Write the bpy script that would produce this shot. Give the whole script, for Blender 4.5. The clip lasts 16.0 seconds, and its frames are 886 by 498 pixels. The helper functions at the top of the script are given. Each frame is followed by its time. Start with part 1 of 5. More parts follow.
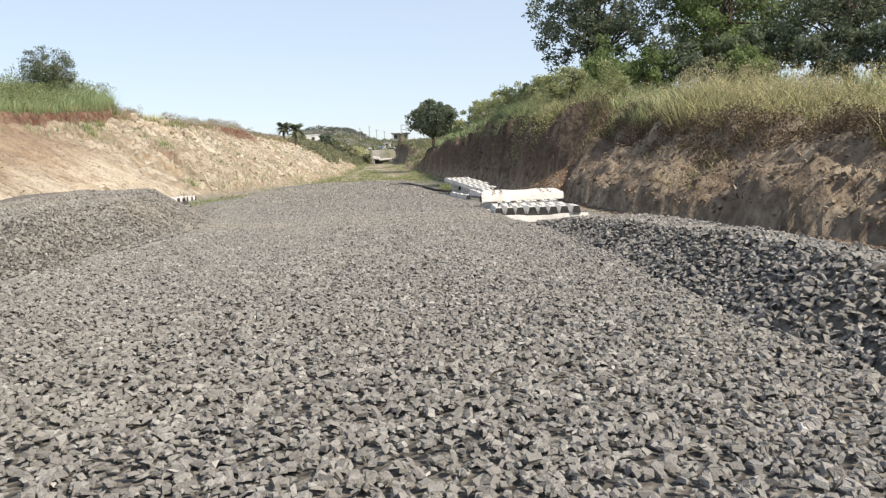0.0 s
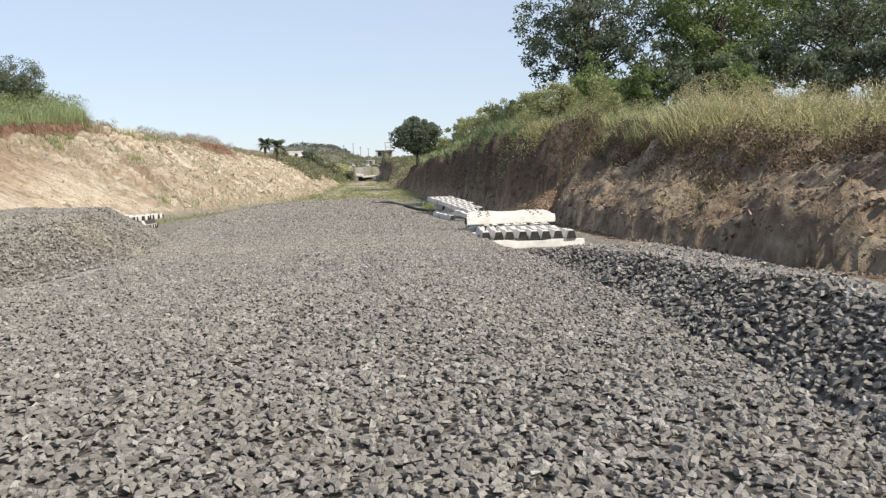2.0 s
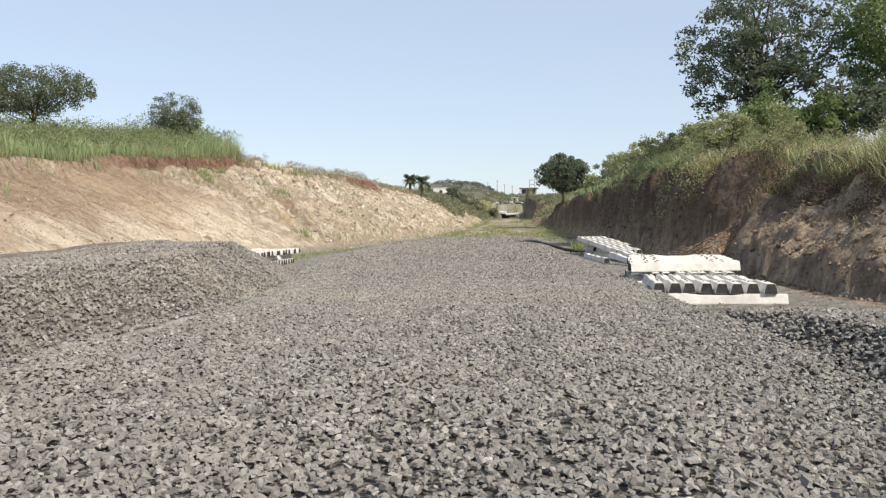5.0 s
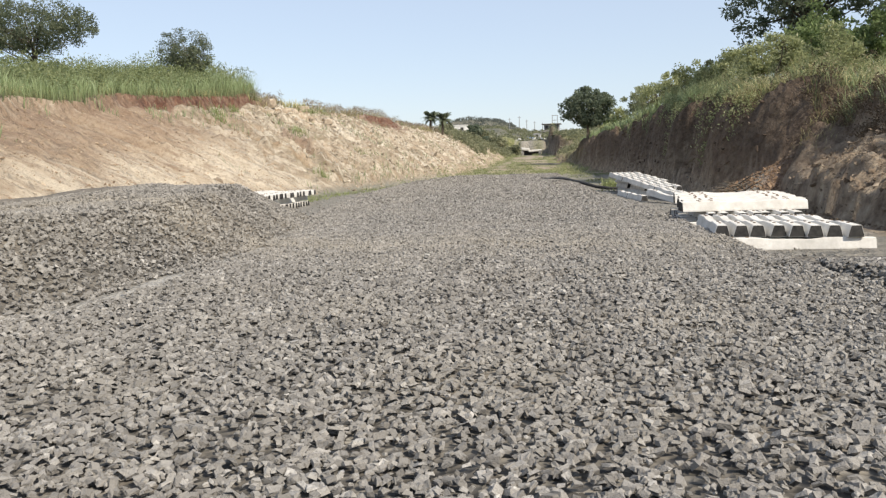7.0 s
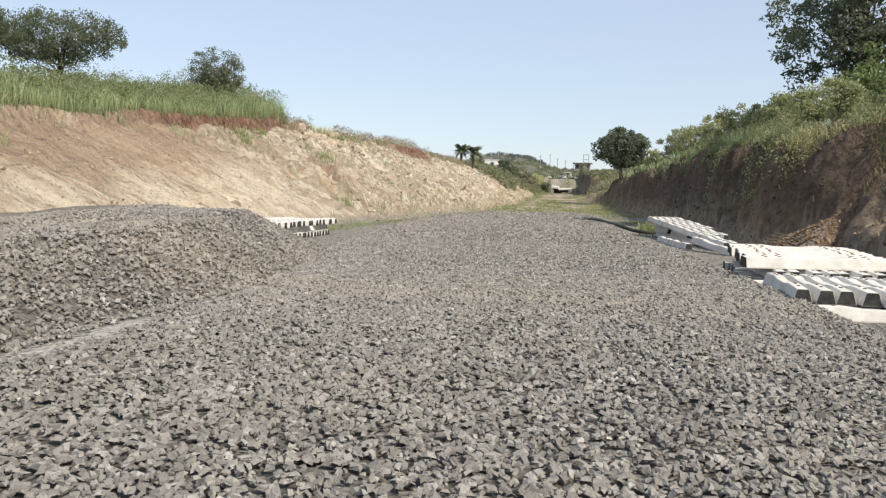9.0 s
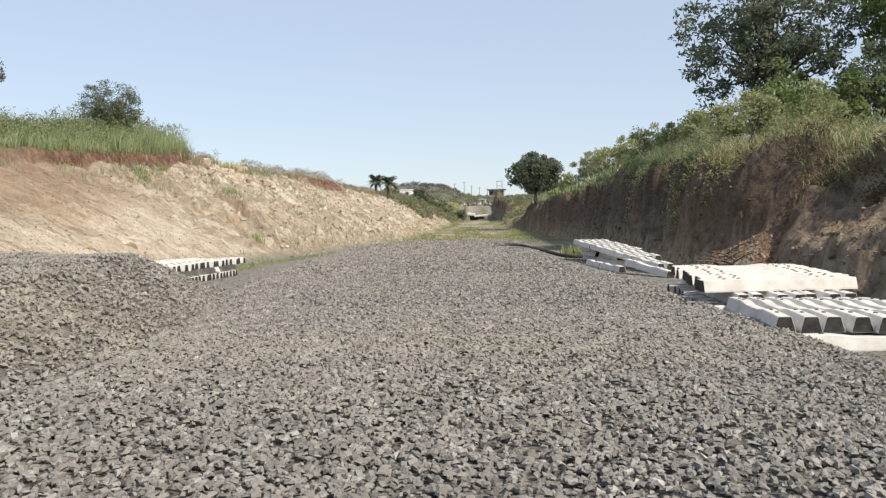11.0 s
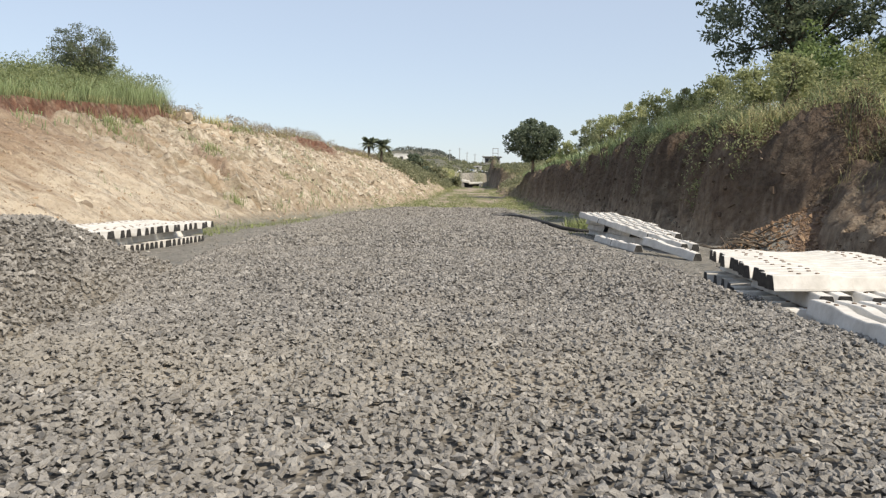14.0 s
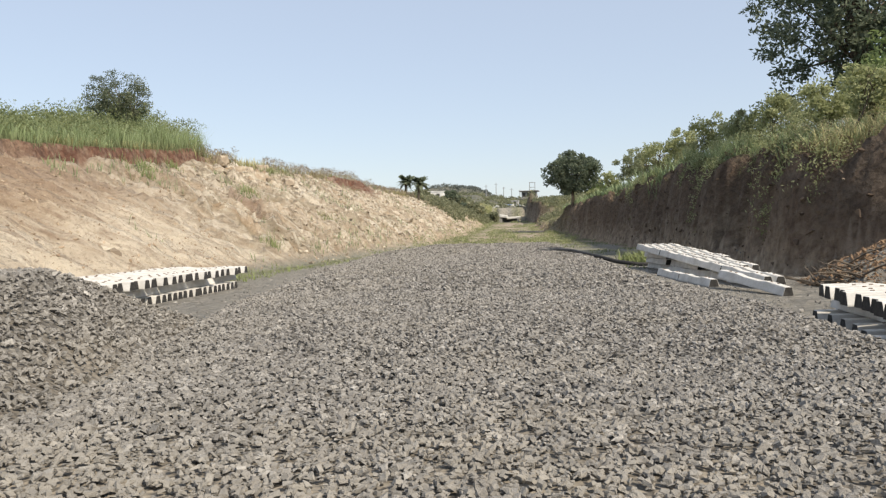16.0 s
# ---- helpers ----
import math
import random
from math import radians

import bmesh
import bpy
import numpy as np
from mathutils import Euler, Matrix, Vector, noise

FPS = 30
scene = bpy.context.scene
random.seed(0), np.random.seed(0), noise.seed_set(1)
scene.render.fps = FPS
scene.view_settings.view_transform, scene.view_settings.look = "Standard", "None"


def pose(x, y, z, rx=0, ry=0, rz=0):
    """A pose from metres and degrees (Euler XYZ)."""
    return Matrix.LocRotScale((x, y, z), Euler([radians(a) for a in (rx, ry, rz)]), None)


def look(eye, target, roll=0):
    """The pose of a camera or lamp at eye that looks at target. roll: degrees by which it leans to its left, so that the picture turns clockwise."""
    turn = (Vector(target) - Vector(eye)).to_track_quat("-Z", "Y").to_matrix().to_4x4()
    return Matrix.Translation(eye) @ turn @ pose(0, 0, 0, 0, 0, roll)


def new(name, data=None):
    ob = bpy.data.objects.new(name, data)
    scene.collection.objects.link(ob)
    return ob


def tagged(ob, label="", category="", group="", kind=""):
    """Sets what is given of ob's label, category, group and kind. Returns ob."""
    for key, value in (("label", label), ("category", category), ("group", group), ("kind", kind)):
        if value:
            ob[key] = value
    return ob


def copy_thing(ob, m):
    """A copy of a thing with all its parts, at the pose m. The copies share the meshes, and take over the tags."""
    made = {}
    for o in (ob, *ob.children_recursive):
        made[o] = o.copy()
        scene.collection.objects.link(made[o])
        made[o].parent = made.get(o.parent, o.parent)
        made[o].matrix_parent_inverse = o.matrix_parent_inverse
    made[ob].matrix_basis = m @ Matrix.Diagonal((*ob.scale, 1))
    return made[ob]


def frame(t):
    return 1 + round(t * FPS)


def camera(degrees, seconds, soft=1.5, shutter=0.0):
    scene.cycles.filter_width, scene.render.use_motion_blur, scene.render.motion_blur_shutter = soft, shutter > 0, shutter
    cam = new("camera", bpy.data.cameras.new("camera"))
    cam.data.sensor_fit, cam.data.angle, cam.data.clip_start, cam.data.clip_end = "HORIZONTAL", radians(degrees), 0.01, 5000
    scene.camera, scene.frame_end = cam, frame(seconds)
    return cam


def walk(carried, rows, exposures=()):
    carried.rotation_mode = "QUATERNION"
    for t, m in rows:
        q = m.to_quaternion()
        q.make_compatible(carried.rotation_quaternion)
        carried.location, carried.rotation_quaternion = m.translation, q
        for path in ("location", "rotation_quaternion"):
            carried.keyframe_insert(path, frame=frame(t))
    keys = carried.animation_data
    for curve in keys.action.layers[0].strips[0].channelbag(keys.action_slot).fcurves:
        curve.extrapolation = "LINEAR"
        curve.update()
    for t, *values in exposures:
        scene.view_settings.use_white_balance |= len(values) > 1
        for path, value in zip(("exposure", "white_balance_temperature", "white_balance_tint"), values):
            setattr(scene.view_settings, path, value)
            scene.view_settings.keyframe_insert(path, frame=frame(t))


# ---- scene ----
cam = camera(59.2, 16.0, soft=1.3)
METRES, EYE, TILT, LEAN, TURN = 16.867, 1.4, 0.0, 0.0, -1.7
ROWS = [
    (0.0, 0.0, 0.0, 0.0, -0.24, -6.1, 2.27),
    (0.5, -0.0019, 0.0343, 0.0002, -4.28, -6.91, 1.1),
    (1.0, 0.0028, 0.0635, 0.0005, -7.66, -5.94, 0.47),
    (1.5, 0.0066, 0.095, 0.0015, -4.43, -6.04, 0.66),
    (2.0, 0.0042, 0.1249, 0.0023, -1.4, -4.84, 1.7),
    (2.5, 0.003, 0.1577, 0.0037, 1.86, -3.11, 1.44),
    (3.0, -0.004, 0.1886, 0.0037, 2.47, -2.24, 1.76),
    (3.5, -0.007, 0.2169, 0.0033, 5.95, -0.97, 2.55),
    (6.0, -0.0325, 0.3785, 0.0022, 10.01, -4.36, 1.11),
    (6.5, -0.0418, 0.4066, 0.0021, 11.25, -5.92, 2.25),
    (7.0, -0.0414, 0.4389, 0.0008, 10.59, -6.35, 1.61),
    (7.5, -0.0488, 0.4696, -0.0003, 11.11, -6.92, 0.91),
    (8.0, -0.0518, 0.4994, -0.0001, 12.17, -5.49, 0.07),
    (8.5, -0.0588, 0.5289, 0.0018, 14.0, -4.42, -0.85),
    (9.0, -0.0674, 0.5578, 0.0021, 12.66, -3.94, -1.3),
    (11.5, -0.1014, 0.7058, 0.0019, 5.65, -1.59, 1.04),
    (12.0, -0.1047, 0.7377, 0.002, 5.13, -2.92, 0.06),
    (12.5, -0.1103, 0.7672, 0.0021, 3.92, -2.53, 0.45),
    (13.0, -0.1122, 0.7982, 0.0037, 7.15, -2.28, -0.33),
    (13.5, -0.1171, 0.8296, 0.0028, 5.43, -3.67, -0.28),
    (14.0, -0.1185, 0.8633, 0.0028, 6.05, -4.2, -0.61),
    (14.5, -0.1279, 0.894, 0.0019, 8.97, -3.35, -0.34),
    (15.0, -0.1341, 0.9213, 0.0022, 10.9, -2.22, -0.03),
    (15.5, -0.1435, 0.9506, 0.0022, 11.47, -1.67, 0.58),
    (16.0, -0.1532, 0.9801, 0.002, 8.74, -1.51, 1.25),
]
walk(cam, [(t, pose(0, 0, EYE, TILT, LEAN, TURN) @ pose(METRES * x, METRES * y, METRES * z, 90 + pitch, roll, yaw)) for t, x, y, z, yaw, pitch, roll in ROWS],
     exposures=[(0.0, 0.69, 7000, 10), (0.5, 0.68, 7000, 10), (1.0, 0.74, 7000, 10), (1.7, 0.68, 6950, 10), (2.5, 0.49, 6950, 10), (3.5, 0.53, 6950, 10), (6.0, 0.58, 6950, 10), (9.0, 0.56, 6950, 10), (11.5, 0.53, 7000, 10), (13.0, 0.51, 7050, 10), (16.0, 0.53, 7100, 10)])

# ---- world, sun, exposure ----
SUN = Vector((0.57, -0.43, 0.70)).normalized()
world = bpy.data.worlds.new("sky")
scene.world = world
world.use_nodes = True
wn = world.node_tree
sky = wn.nodes.new("ShaderNodeTexSky")
sky.sky_type, sky.sun_disc = "NISHITA", False
sky.sun_elevation = math.asin(SUN.z)
sky.sun_rotation = math.atan2(SUN.x, SUN.y)
sky.air_density, sky.dust_density, sky.ozone_density = 1.0, 0.6, 2.2
haze = wn.nodes.new("ShaderNodeMix")
haze.data_type = "RGBA"
haze.inputs[0].default_value, haze.inputs[7].default_value = 0.6, (3.75, 4.4, 5.65, 1)
wn.links.new(sky.outputs[0], haze.inputs[6])
wn.links.new(haze.outputs[2], wn.nodes["Background"].inputs[0])
wn.nodes["Background"].inputs[1].default_value = 0.115
lamp = bpy.data.lights.new("sun", "SUN")
lamp.energy, lamp.angle, lamp.color = 3.95, radians(0.6), (1.0, 0.93, 0.83)
sun = new("sun", lamp)
sun.matrix_world = look(SUN * 200, (0, 0, 0))


# ---- materials ----
class Nodes:
    """A short hand for node trees."""

    def __init__(self, name, rough=0.9):
        self.mat = bpy.data.materials.new(name)
        self.mat.use_nodes = True
        self.t = self.mat.node_tree
        self.bsdf = self.t.nodes["Principled BSDF"]
        self.bsdf.inputs["Roughness"].default_value = rough
        self.bsdf.inputs["Specular IOR Level"].default_value = 0.25
        self.at = None

    def place(self):
        if self.at is None:
            self.at = self.t.nodes.new("ShaderNodeNewGeometry").outputs["Position"]
        return self.at

    def link(self, a, b):
        if isinstance(a, (int, float)):
            b.default_value = a
        elif isinstance(a, tuple):
            b.default_value = (*a, 1) if len(a) == 3 else a
        else:
            self.t.links.new(a, b)

    def noise(self, scale, detail=4, stretch=None, rough=0.6):
        n = self.t.nodes.new("ShaderNodeTexNoise")
        n.inputs["Scale"].default_value, n.inputs["Detail"].default_value, n.inputs["Roughness"].default_value = scale, detail, rough
        v = self.place()
        if stretch:
            m = self.t.nodes.new("ShaderNodeMapping")
            m.inputs["Scale"].default_value = stretch
            self.link(v, m.inputs["Vector"])
            v = m.outputs[0]
        self.link(v, n.inputs["Vector"])
        return n.outputs[0]

    def cells(self, scale, what="Distance"):
        n = self.t.nodes.new("ShaderNodeTexVoronoi")
        n.inputs["Scale"].default_value = scale
        self.link(self.place(), n.inputs["Vector"])
        return n.outputs[what]

    def ramp(self, v, *stops):
        n = self.t.nodes.new("ShaderNodeValToRGB")
        e = n.color_ramp.elements
        while len(e) < len(stops):
            e.new(0.5)
        for s, (p, c) in zip(e, stops):
            s.position, s.color = p, (*c, 1) if isinstance(c, tuple) else (c, c, c, 1)
        self.link(v, n.inputs[0])
        return n.outputs[0]

    def mix(self, f, a, b, blend="MIX"):
        n = self.t.nodes.new("ShaderNodeMix")
        n.data_type, n.blend_type = "RGBA", blend
        self.link(f, n.inputs[0]), self.link(a, n.inputs[6]), self.link(b, n.inputs[7])
        return n.outputs[2]

    def streaks(self, scale=1.3):
        """Noise drawn out along the run of the rills."""
        n, v = self.t.nodes.new("ShaderNodeTexNoise"), self.t.nodes.new("ShaderNodeCombineXYZ")
        self.link(self.attr("across"), v.inputs[0]), self.link(self.attr("down"), v.inputs[1])
        n.inputs["Scale"].default_value, n.inputs["Detail"].default_value = scale, 4
        self.link(v.outputs[0], n.inputs["Vector"])
        return n.outputs[0]

    def math(self, op, a, b=0.0, clamp=False):
        n = self.t.nodes.new("ShaderNodeMath")
        n.operation, n.use_clamp = op, clamp
        self.link(a, n.inputs[0]), self.link(b, n.inputs[1])
        return n.outputs[0]

    def attr(self, name):
        n = self.t.nodes.new("ShaderNodeAttribute")
        n.attribute_name = name
        return n.outputs["Fac"]

    def bump(self, v, strength, distance):
        n = self.t.nodes.new("ShaderNodeBump")
        n.inputs["Strength"].default_value, n.inputs["Distance"].default_value = strength, distance
        self.link(v, n.inputs["Height"])
        self.link(n.outputs[0], self.bsdf.inputs["Normal"])

    def done(self, colour):
        self.link(colour, self.bsdf.inputs["Base Color"])
        return self.mat


def dusty(m):
    """Where brown dust lies on the ballast: thin patches all over and a wide stain across the bed."""
    n = m.t.nodes.new("ShaderNodeSeparateXYZ")
    m.link(m.place(), n.inputs[0])
    d = m.math("ABSOLUTE", m.math("SUBTRACT", n.outputs[1], 20.6))
    band = m.math("SUBTRACT", 1.0, m.math("MULTIPLY", d, 0.42), True)
    band = m.math("MULTIPLY", band, m.ramp(m.noise(1.3, 5), (0.32, 0.0), (0.55, 0.85)))
    thin = m.ramp(m.noise(0.55, 4), (0.46, 0.0), (0.72, 0.5))
    side = m.math("MULTIPLY", m.math("SUBTRACT", -5.6, n.outputs[0], True), m.ramp(m.noise(0.8, 5), (0.35, 0.05), (0.6, 0.32)))
    return m.math("ADD", m.math("ADD", thin, band), side, True)


def stone_mat(name, dark, mid, light):
    m = Nodes(name, 0.85)
    c = m.ramp(m.attr("tone"), (0.0, dark), (0.45, mid), (0.85, light), (1.0, tuple(min(1, 1.25 * v) for v in light)))
    c = m.mix(m.ramp(m.noise(60, 3), (0.35, 0.0), (0.7, 0.5)), c, tuple(0.62 * v for v in mid))
    c = m.mix(dusty(m), c, (0.30, 0.278, 0.24))
    c = m.mix(m.ramp(m.noise(2.2, 5), (0.42, 0.0), (0.62, 0.45)), c, tuple(0.55 * v for v in mid))
    m.bump(m.noise(90, 4), 0.9, 0.012)
    return m.done(c)


STONE = stone_mat("crushed_basalt", (0.115, 0.109, 0.10), (0.263, 0.25, 0.23), (0.45, 0.431, 0.398))


def bed_mat():
    m = Nodes("ballast_surface", 0.9)
    cell = m.cells(16, "Color")
    # Kept dark, so the gaps between loose stones look shaded.
    c = m.ramp(cell, (0.1, (0.042, 0.038, 0.033)), (0.5, (0.122, 0.112, 0.098)), (0.9, (0.25, 0.235, 0.205)))
    c = m.mix(m.ramp(m.cells(8.5, "Color"), (0.45, 0.0), (0.6, 0.6)), c, (0.06, 0.057, 0.053))
    c = m.mix(dusty(m), c, (0.28, 0.245, 0.195))
    c = m.mix(m.ramp(m.noise(2.2, 5), (0.42, 0.0), (0.62, 0.45)), c, (0.10, 0.095, 0.087))
    c = m.mix(m.attr("dust"), c, m.ramp(m.noise(9, 6), (0.3, (0.31, 0.295, 0.265)), (0.7, (0.42, 0.40, 0.36))))
    m.bump(m.cells(16), 0.9, 0.06)
    return m.done(c)


BED = bed_mat()


def ground_mat():
    """Soils, fine crusher dust and turf, mixed by what lies where."""
    m = Nodes("earth", 0.95)
    big, fine, streak = m.noise(0.22, 5), m.noise(3.5, 6), m.noise(1.1, 8, None, 0.72)
    tan = m.ramp(streak, (0.30, (0.26, 0.185, 0.125)), (0.44, (0.41, 0.315, 0.22)), (0.58, (0.52, 0.425, 0.315)), (0.75, (0.65, 0.57, 0.45)))
    tan = m.mix(m.ramp(fine, (0.4, 0.0), (0.75, 0.55)), tan, (0.27, 0.19, 0.12))
    rock = m.ramp(m.cells(1.3, "Color"), (0.1, (0.25, 0.205, 0.15)), (0.5, (0.42, 0.36, 0.27)), (0.9, (0.66, 0.59, 0.47)))
    # Cell edges darkened to imitate shade in the crevices.
    rock = m.mix(m.ramp(m.cells(1.3), (0.45, 0.0), (0.75, 0.75)), rock, (0.20, 0.15, 0.10))
    rock = m.mix(m.ramp(m.cells(4.0, "Color"), (0.45, 0.0), (0.7, 0.5)), rock, (0.60, 0.54, 0.44))
    rock = m.mix(m.ramp(fine, (0.42, 0.0), (0.7, 0.5)), rock, (0.33, 0.255, 0.17))
    # Wide and small dark patches stand for shading the head-on sun leaves out.
    rock = m.mix(m.ramp(m.noise(0.55, 7, None, 0.7), (0.48, 0.0), (0.62, 0.6)), rock, (0.21, 0.185, 0.13))
    rock = m.mix(m.ramp(m.noise(2.4, 6, None, 0.75), (0.55, 0.0), (0.66, 0.65)), rock, (0.15, 0.12, 0.085))
    rock = m.mix(m.math("MULTIPLY", m.ramp(m.streaks(1.7), (0.48, 0.0), (0.58, 0.8)), m.ramp(m.noise(1.7, 5), (0.35, 0.2), (0.6, 1.0))), rock, (0.68, 0.615, 0.51))
    rock = m.mix(m.math("MULTIPLY", m.ramp(m.streaks(1.1), (0.36, 0.7), (0.46, 0.0)), m.ramp(m.noise(1.1, 5), (0.4, 0.1), (0.6, 0.9))), rock, (0.36, 0.245, 0.145))
    # Fine dark specks, more crevice shade put into the colour.
    rock = m.mix(m.ramp(m.noise(4.6, 7, None, 0.8), (0.56, 0.0), (0.64, 0.7)), rock, (0.15, 0.112, 0.08))
    # Rill hollows browner, and darkened for shade the head-on sun doesn't give.
    tan = m.mix(m.ramp(m.attr("rill"), (0.55, 0.0), (0.85, 0.4)), tan, (0.27, 0.185, 0.12))
    tan = m.mix(m.math("MULTIPLY", m.attr("pale"), m.ramp(m.noise(0.5, 6), (0.35, 0.45), (0.6, 1.0))), tan, (0.66, 0.58, 0.46))
    tan = m.mix(m.ramp(m.noise(14, 4), (0.5, 0.0), (0.7, 0.4)), tan, (0.60, 0.52, 0.40))
    tan = m.mix(m.ramp(m.noise(7, 5, None, 0.75), (0.54, 0.0), (0.68, 0.5)), tan, (0.26, 0.19, 0.13))
    patch = m.ramp(m.noise(0.9, 5), (0.38, 0.15), (0.62, 1.0))
    # Brown streaks, partly soil, partly the rills' shading drawn in colour.
    tan = m.mix(m.math("MULTIPLY", patch, m.ramp(m.streaks(), (0.50, 0.0), (0.56, 0.6), (0.63, 0.0))), tan, (0.23, 0.15, 0.098))
    tan = m.mix(m.math("MULTIPLY", patch, m.ramp(m.streaks(3.4), (0.53, 0.0), (0.60, 0.6), (0.70, 0.1))), tan, (0.24, 0.165, 0.11))
    # Dark specks painted as small shadows among the crumbs.
    tan = m.mix(m.ramp(m.noise(5.0, 7, None, 0.8), (0.55, 0.0), (0.63, 0.6)), tan, (0.20, 0.14, 0.10))
    tan = m.mix(m.ramp(m.streaks(2.1), (0.30, 0.7), (0.45, 0.0)), tan, (0.66, 0.58, 0.46))
    tan = m.mix(m.math("MULTIPLY", m.attr("upper"), m.ramp(m.streaks(0.8), (0.35, 0.1), (0.6, 0.75))), tan, m.ramp(fine, (0.3, (0.20, 0.135, 0.095)), (0.7, (0.38, 0.285, 0.205))))
    c = m.mix(m.math("MULTIPLY", m.attr("rock"), m.ramp(big, (0.35, 0.5), (0.6, 1.0))), tan, rock)
    red = m.ramp(m.noise(2.2, 6), (0.3, (0.085, 0.04, 0.028)), (0.55, (0.17, 0.086, 0.058)), (0.75, (0.26, 0.155, 0.105)))
    c = m.mix(m.math("MULTIPLY", m.attr("red"), m.ramp(m.noise(1.6, 6), (0.3, 0.6), (0.55, 1.0))), c, red)
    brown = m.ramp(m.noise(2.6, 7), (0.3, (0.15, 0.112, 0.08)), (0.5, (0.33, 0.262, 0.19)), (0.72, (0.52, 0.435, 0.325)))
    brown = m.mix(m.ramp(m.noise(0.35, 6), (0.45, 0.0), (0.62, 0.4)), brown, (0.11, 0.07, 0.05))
    # Steep wall: darker soil, with shade of its sun-averted face painted in too.
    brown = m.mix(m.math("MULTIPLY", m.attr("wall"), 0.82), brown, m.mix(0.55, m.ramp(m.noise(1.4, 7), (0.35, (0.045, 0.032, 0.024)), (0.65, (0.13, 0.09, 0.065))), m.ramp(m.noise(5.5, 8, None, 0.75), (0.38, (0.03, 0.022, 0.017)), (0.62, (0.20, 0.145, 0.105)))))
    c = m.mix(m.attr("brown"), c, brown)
    dust = m.ramp(m.noise(5, 7), (0.3, (0.21, 0.20, 0.175)), (0.7, (0.34, 0.32, 0.28)))
    c = m.mix(m.attr("dust"), c, dust)
    turf = m.ramp(m.noise(1.1, 7), (0.3, (0.09, 0.105, 0.045)), (0.5, (0.17, 0.18, 0.08)), (0.72, (0.28, 0.25, 0.14)))
    c = m.mix(m.math("MULTIPLY", m.attr("turf"), m.ramp(m.noise(0.7, 6), (0.3, 0.5), (0.5, 1.0))), c, turf)
    # Far scrub, its colour greyed to give distance haze.
    scrub = m.ramp(m.noise(0.12, 8), (0.35, (0.085, 0.09, 0.075)), (0.5, (0.13, 0.13, 0.10)), (0.68, (0.2, 0.185, 0.145)))
    c = m.mix(m.attr("scrub"), c, scrub)
    h = m.math("ADD", m.noise(2.0, 8), m.math("MULTIPLY", m.cells(2.6), 0.35))
    h = m.math("ADD", h, m.math("MULTIPLY", m.noise(11, 6, None, 0.7), 0.3))
    m.bump(m.math("ADD", h, m.math("MULTIPLY", m.streaks(2.6), 0.5)), 1.0, 0.47)
    return m.done(c)


EARTH = ground_mat()


def blade_mat(name, low, high, tip, shine=0.5):
    m = Nodes(name, 0.7)
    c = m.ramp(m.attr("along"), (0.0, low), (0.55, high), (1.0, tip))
    c = m.mix(m.attr("tone"), c, m.mix(1.0, c, (0.68, 0.74, 0.6), "MULTIPLY"))
    m.bsdf.inputs["Transmission Weight"].default_value = 0.0
    m.bsdf.inputs["Subsurface Weight"].default_value = 0.0
    return m.done(c)


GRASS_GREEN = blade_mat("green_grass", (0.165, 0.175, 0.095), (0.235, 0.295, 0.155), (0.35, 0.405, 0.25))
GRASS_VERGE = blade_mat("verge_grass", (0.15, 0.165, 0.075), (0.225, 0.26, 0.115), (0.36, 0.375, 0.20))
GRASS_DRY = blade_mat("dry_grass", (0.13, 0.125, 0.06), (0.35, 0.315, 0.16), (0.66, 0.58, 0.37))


def leaf_mat(name, dark, mid, light):
    m = Nodes(name, 0.55)
    c = m.ramp(m.attr("tone"), (0.0, dark), (0.55, mid), (1.0, light))
    tr = m.t.nodes.new("ShaderNodeBsdfTranslucent")
    m.link(c, tr.inputs["Color"])
    mx = m.t.nodes.new("ShaderNodeMixShader")
    mx.inputs[0].default_value = 0.52
    m.link(m.bsdf.outputs[0], mx.inputs[1]), m.link(tr.outputs[0], mx.inputs[2])
    m.link(mx.outputs[0], m.t.nodes["Material Output"].inputs["Surface"])
    return m.done(c)


LEAF_DARK = leaf_mat("dark_leaves", (0.075, 0.096, 0.064), (0.148, 0.18, 0.12), (0.255, 0.285, 0.195))
LEAF_GREEN = leaf_mat("green_leaves", (0.095, 0.135, 0.055), (0.205, 0.27, 0.11), (0.33, 0.385, 0.19))
LEAF_PALE = leaf_mat("pale_leaves", (0.15, 0.175, 0.095), (0.28, 0.305, 0.18), (0.46, 0.46, 0.30))


LEAF_SHRUB = leaf_mat("shrub_leaves", (0.18, 0.205, 0.095), (0.335, 0.36, 0.18), (0.50, 0.505, 0.30))
# Distance haze is mixed into this leaf colour.
LEAF_HAZE = leaf_mat("hazy_woods", (0.105, 0.118, 0.10), (0.15, 0.163, 0.14), (0.20, 0.21, 0.185))
LEAF_OLIVE = leaf_mat("olive_leaves", (0.078, 0.10, 0.06), (0.155, 0.18, 0.11), (0.28, 0.295, 0.20))
LEAF_FAR = leaf_mat("olive_scrub", (0.14, 0.15, 0.09), (0.235, 0.245, 0.145), (0.39, 0.37, 0.245))
LEAF_FIELD = leaf_mat("field_leaves", (0.14, 0.17, 0.075), (0.25, 0.285, 0.135), (0.38, 0.40, 0.22))


def bark_mat():
    m = Nodes("bark", 0.9)
    m.bump(m.noise(12, 5, (1, 1, 0.25)), 0.6, 0.03)
    return m.done(m.ramp(m.noise(6, 5, (1, 1, 0.3)), (0.3, (0.05, 0.04, 0.03)), (0.7, (0.17, 0.14, 0.11))))


BARK = bark_mat()


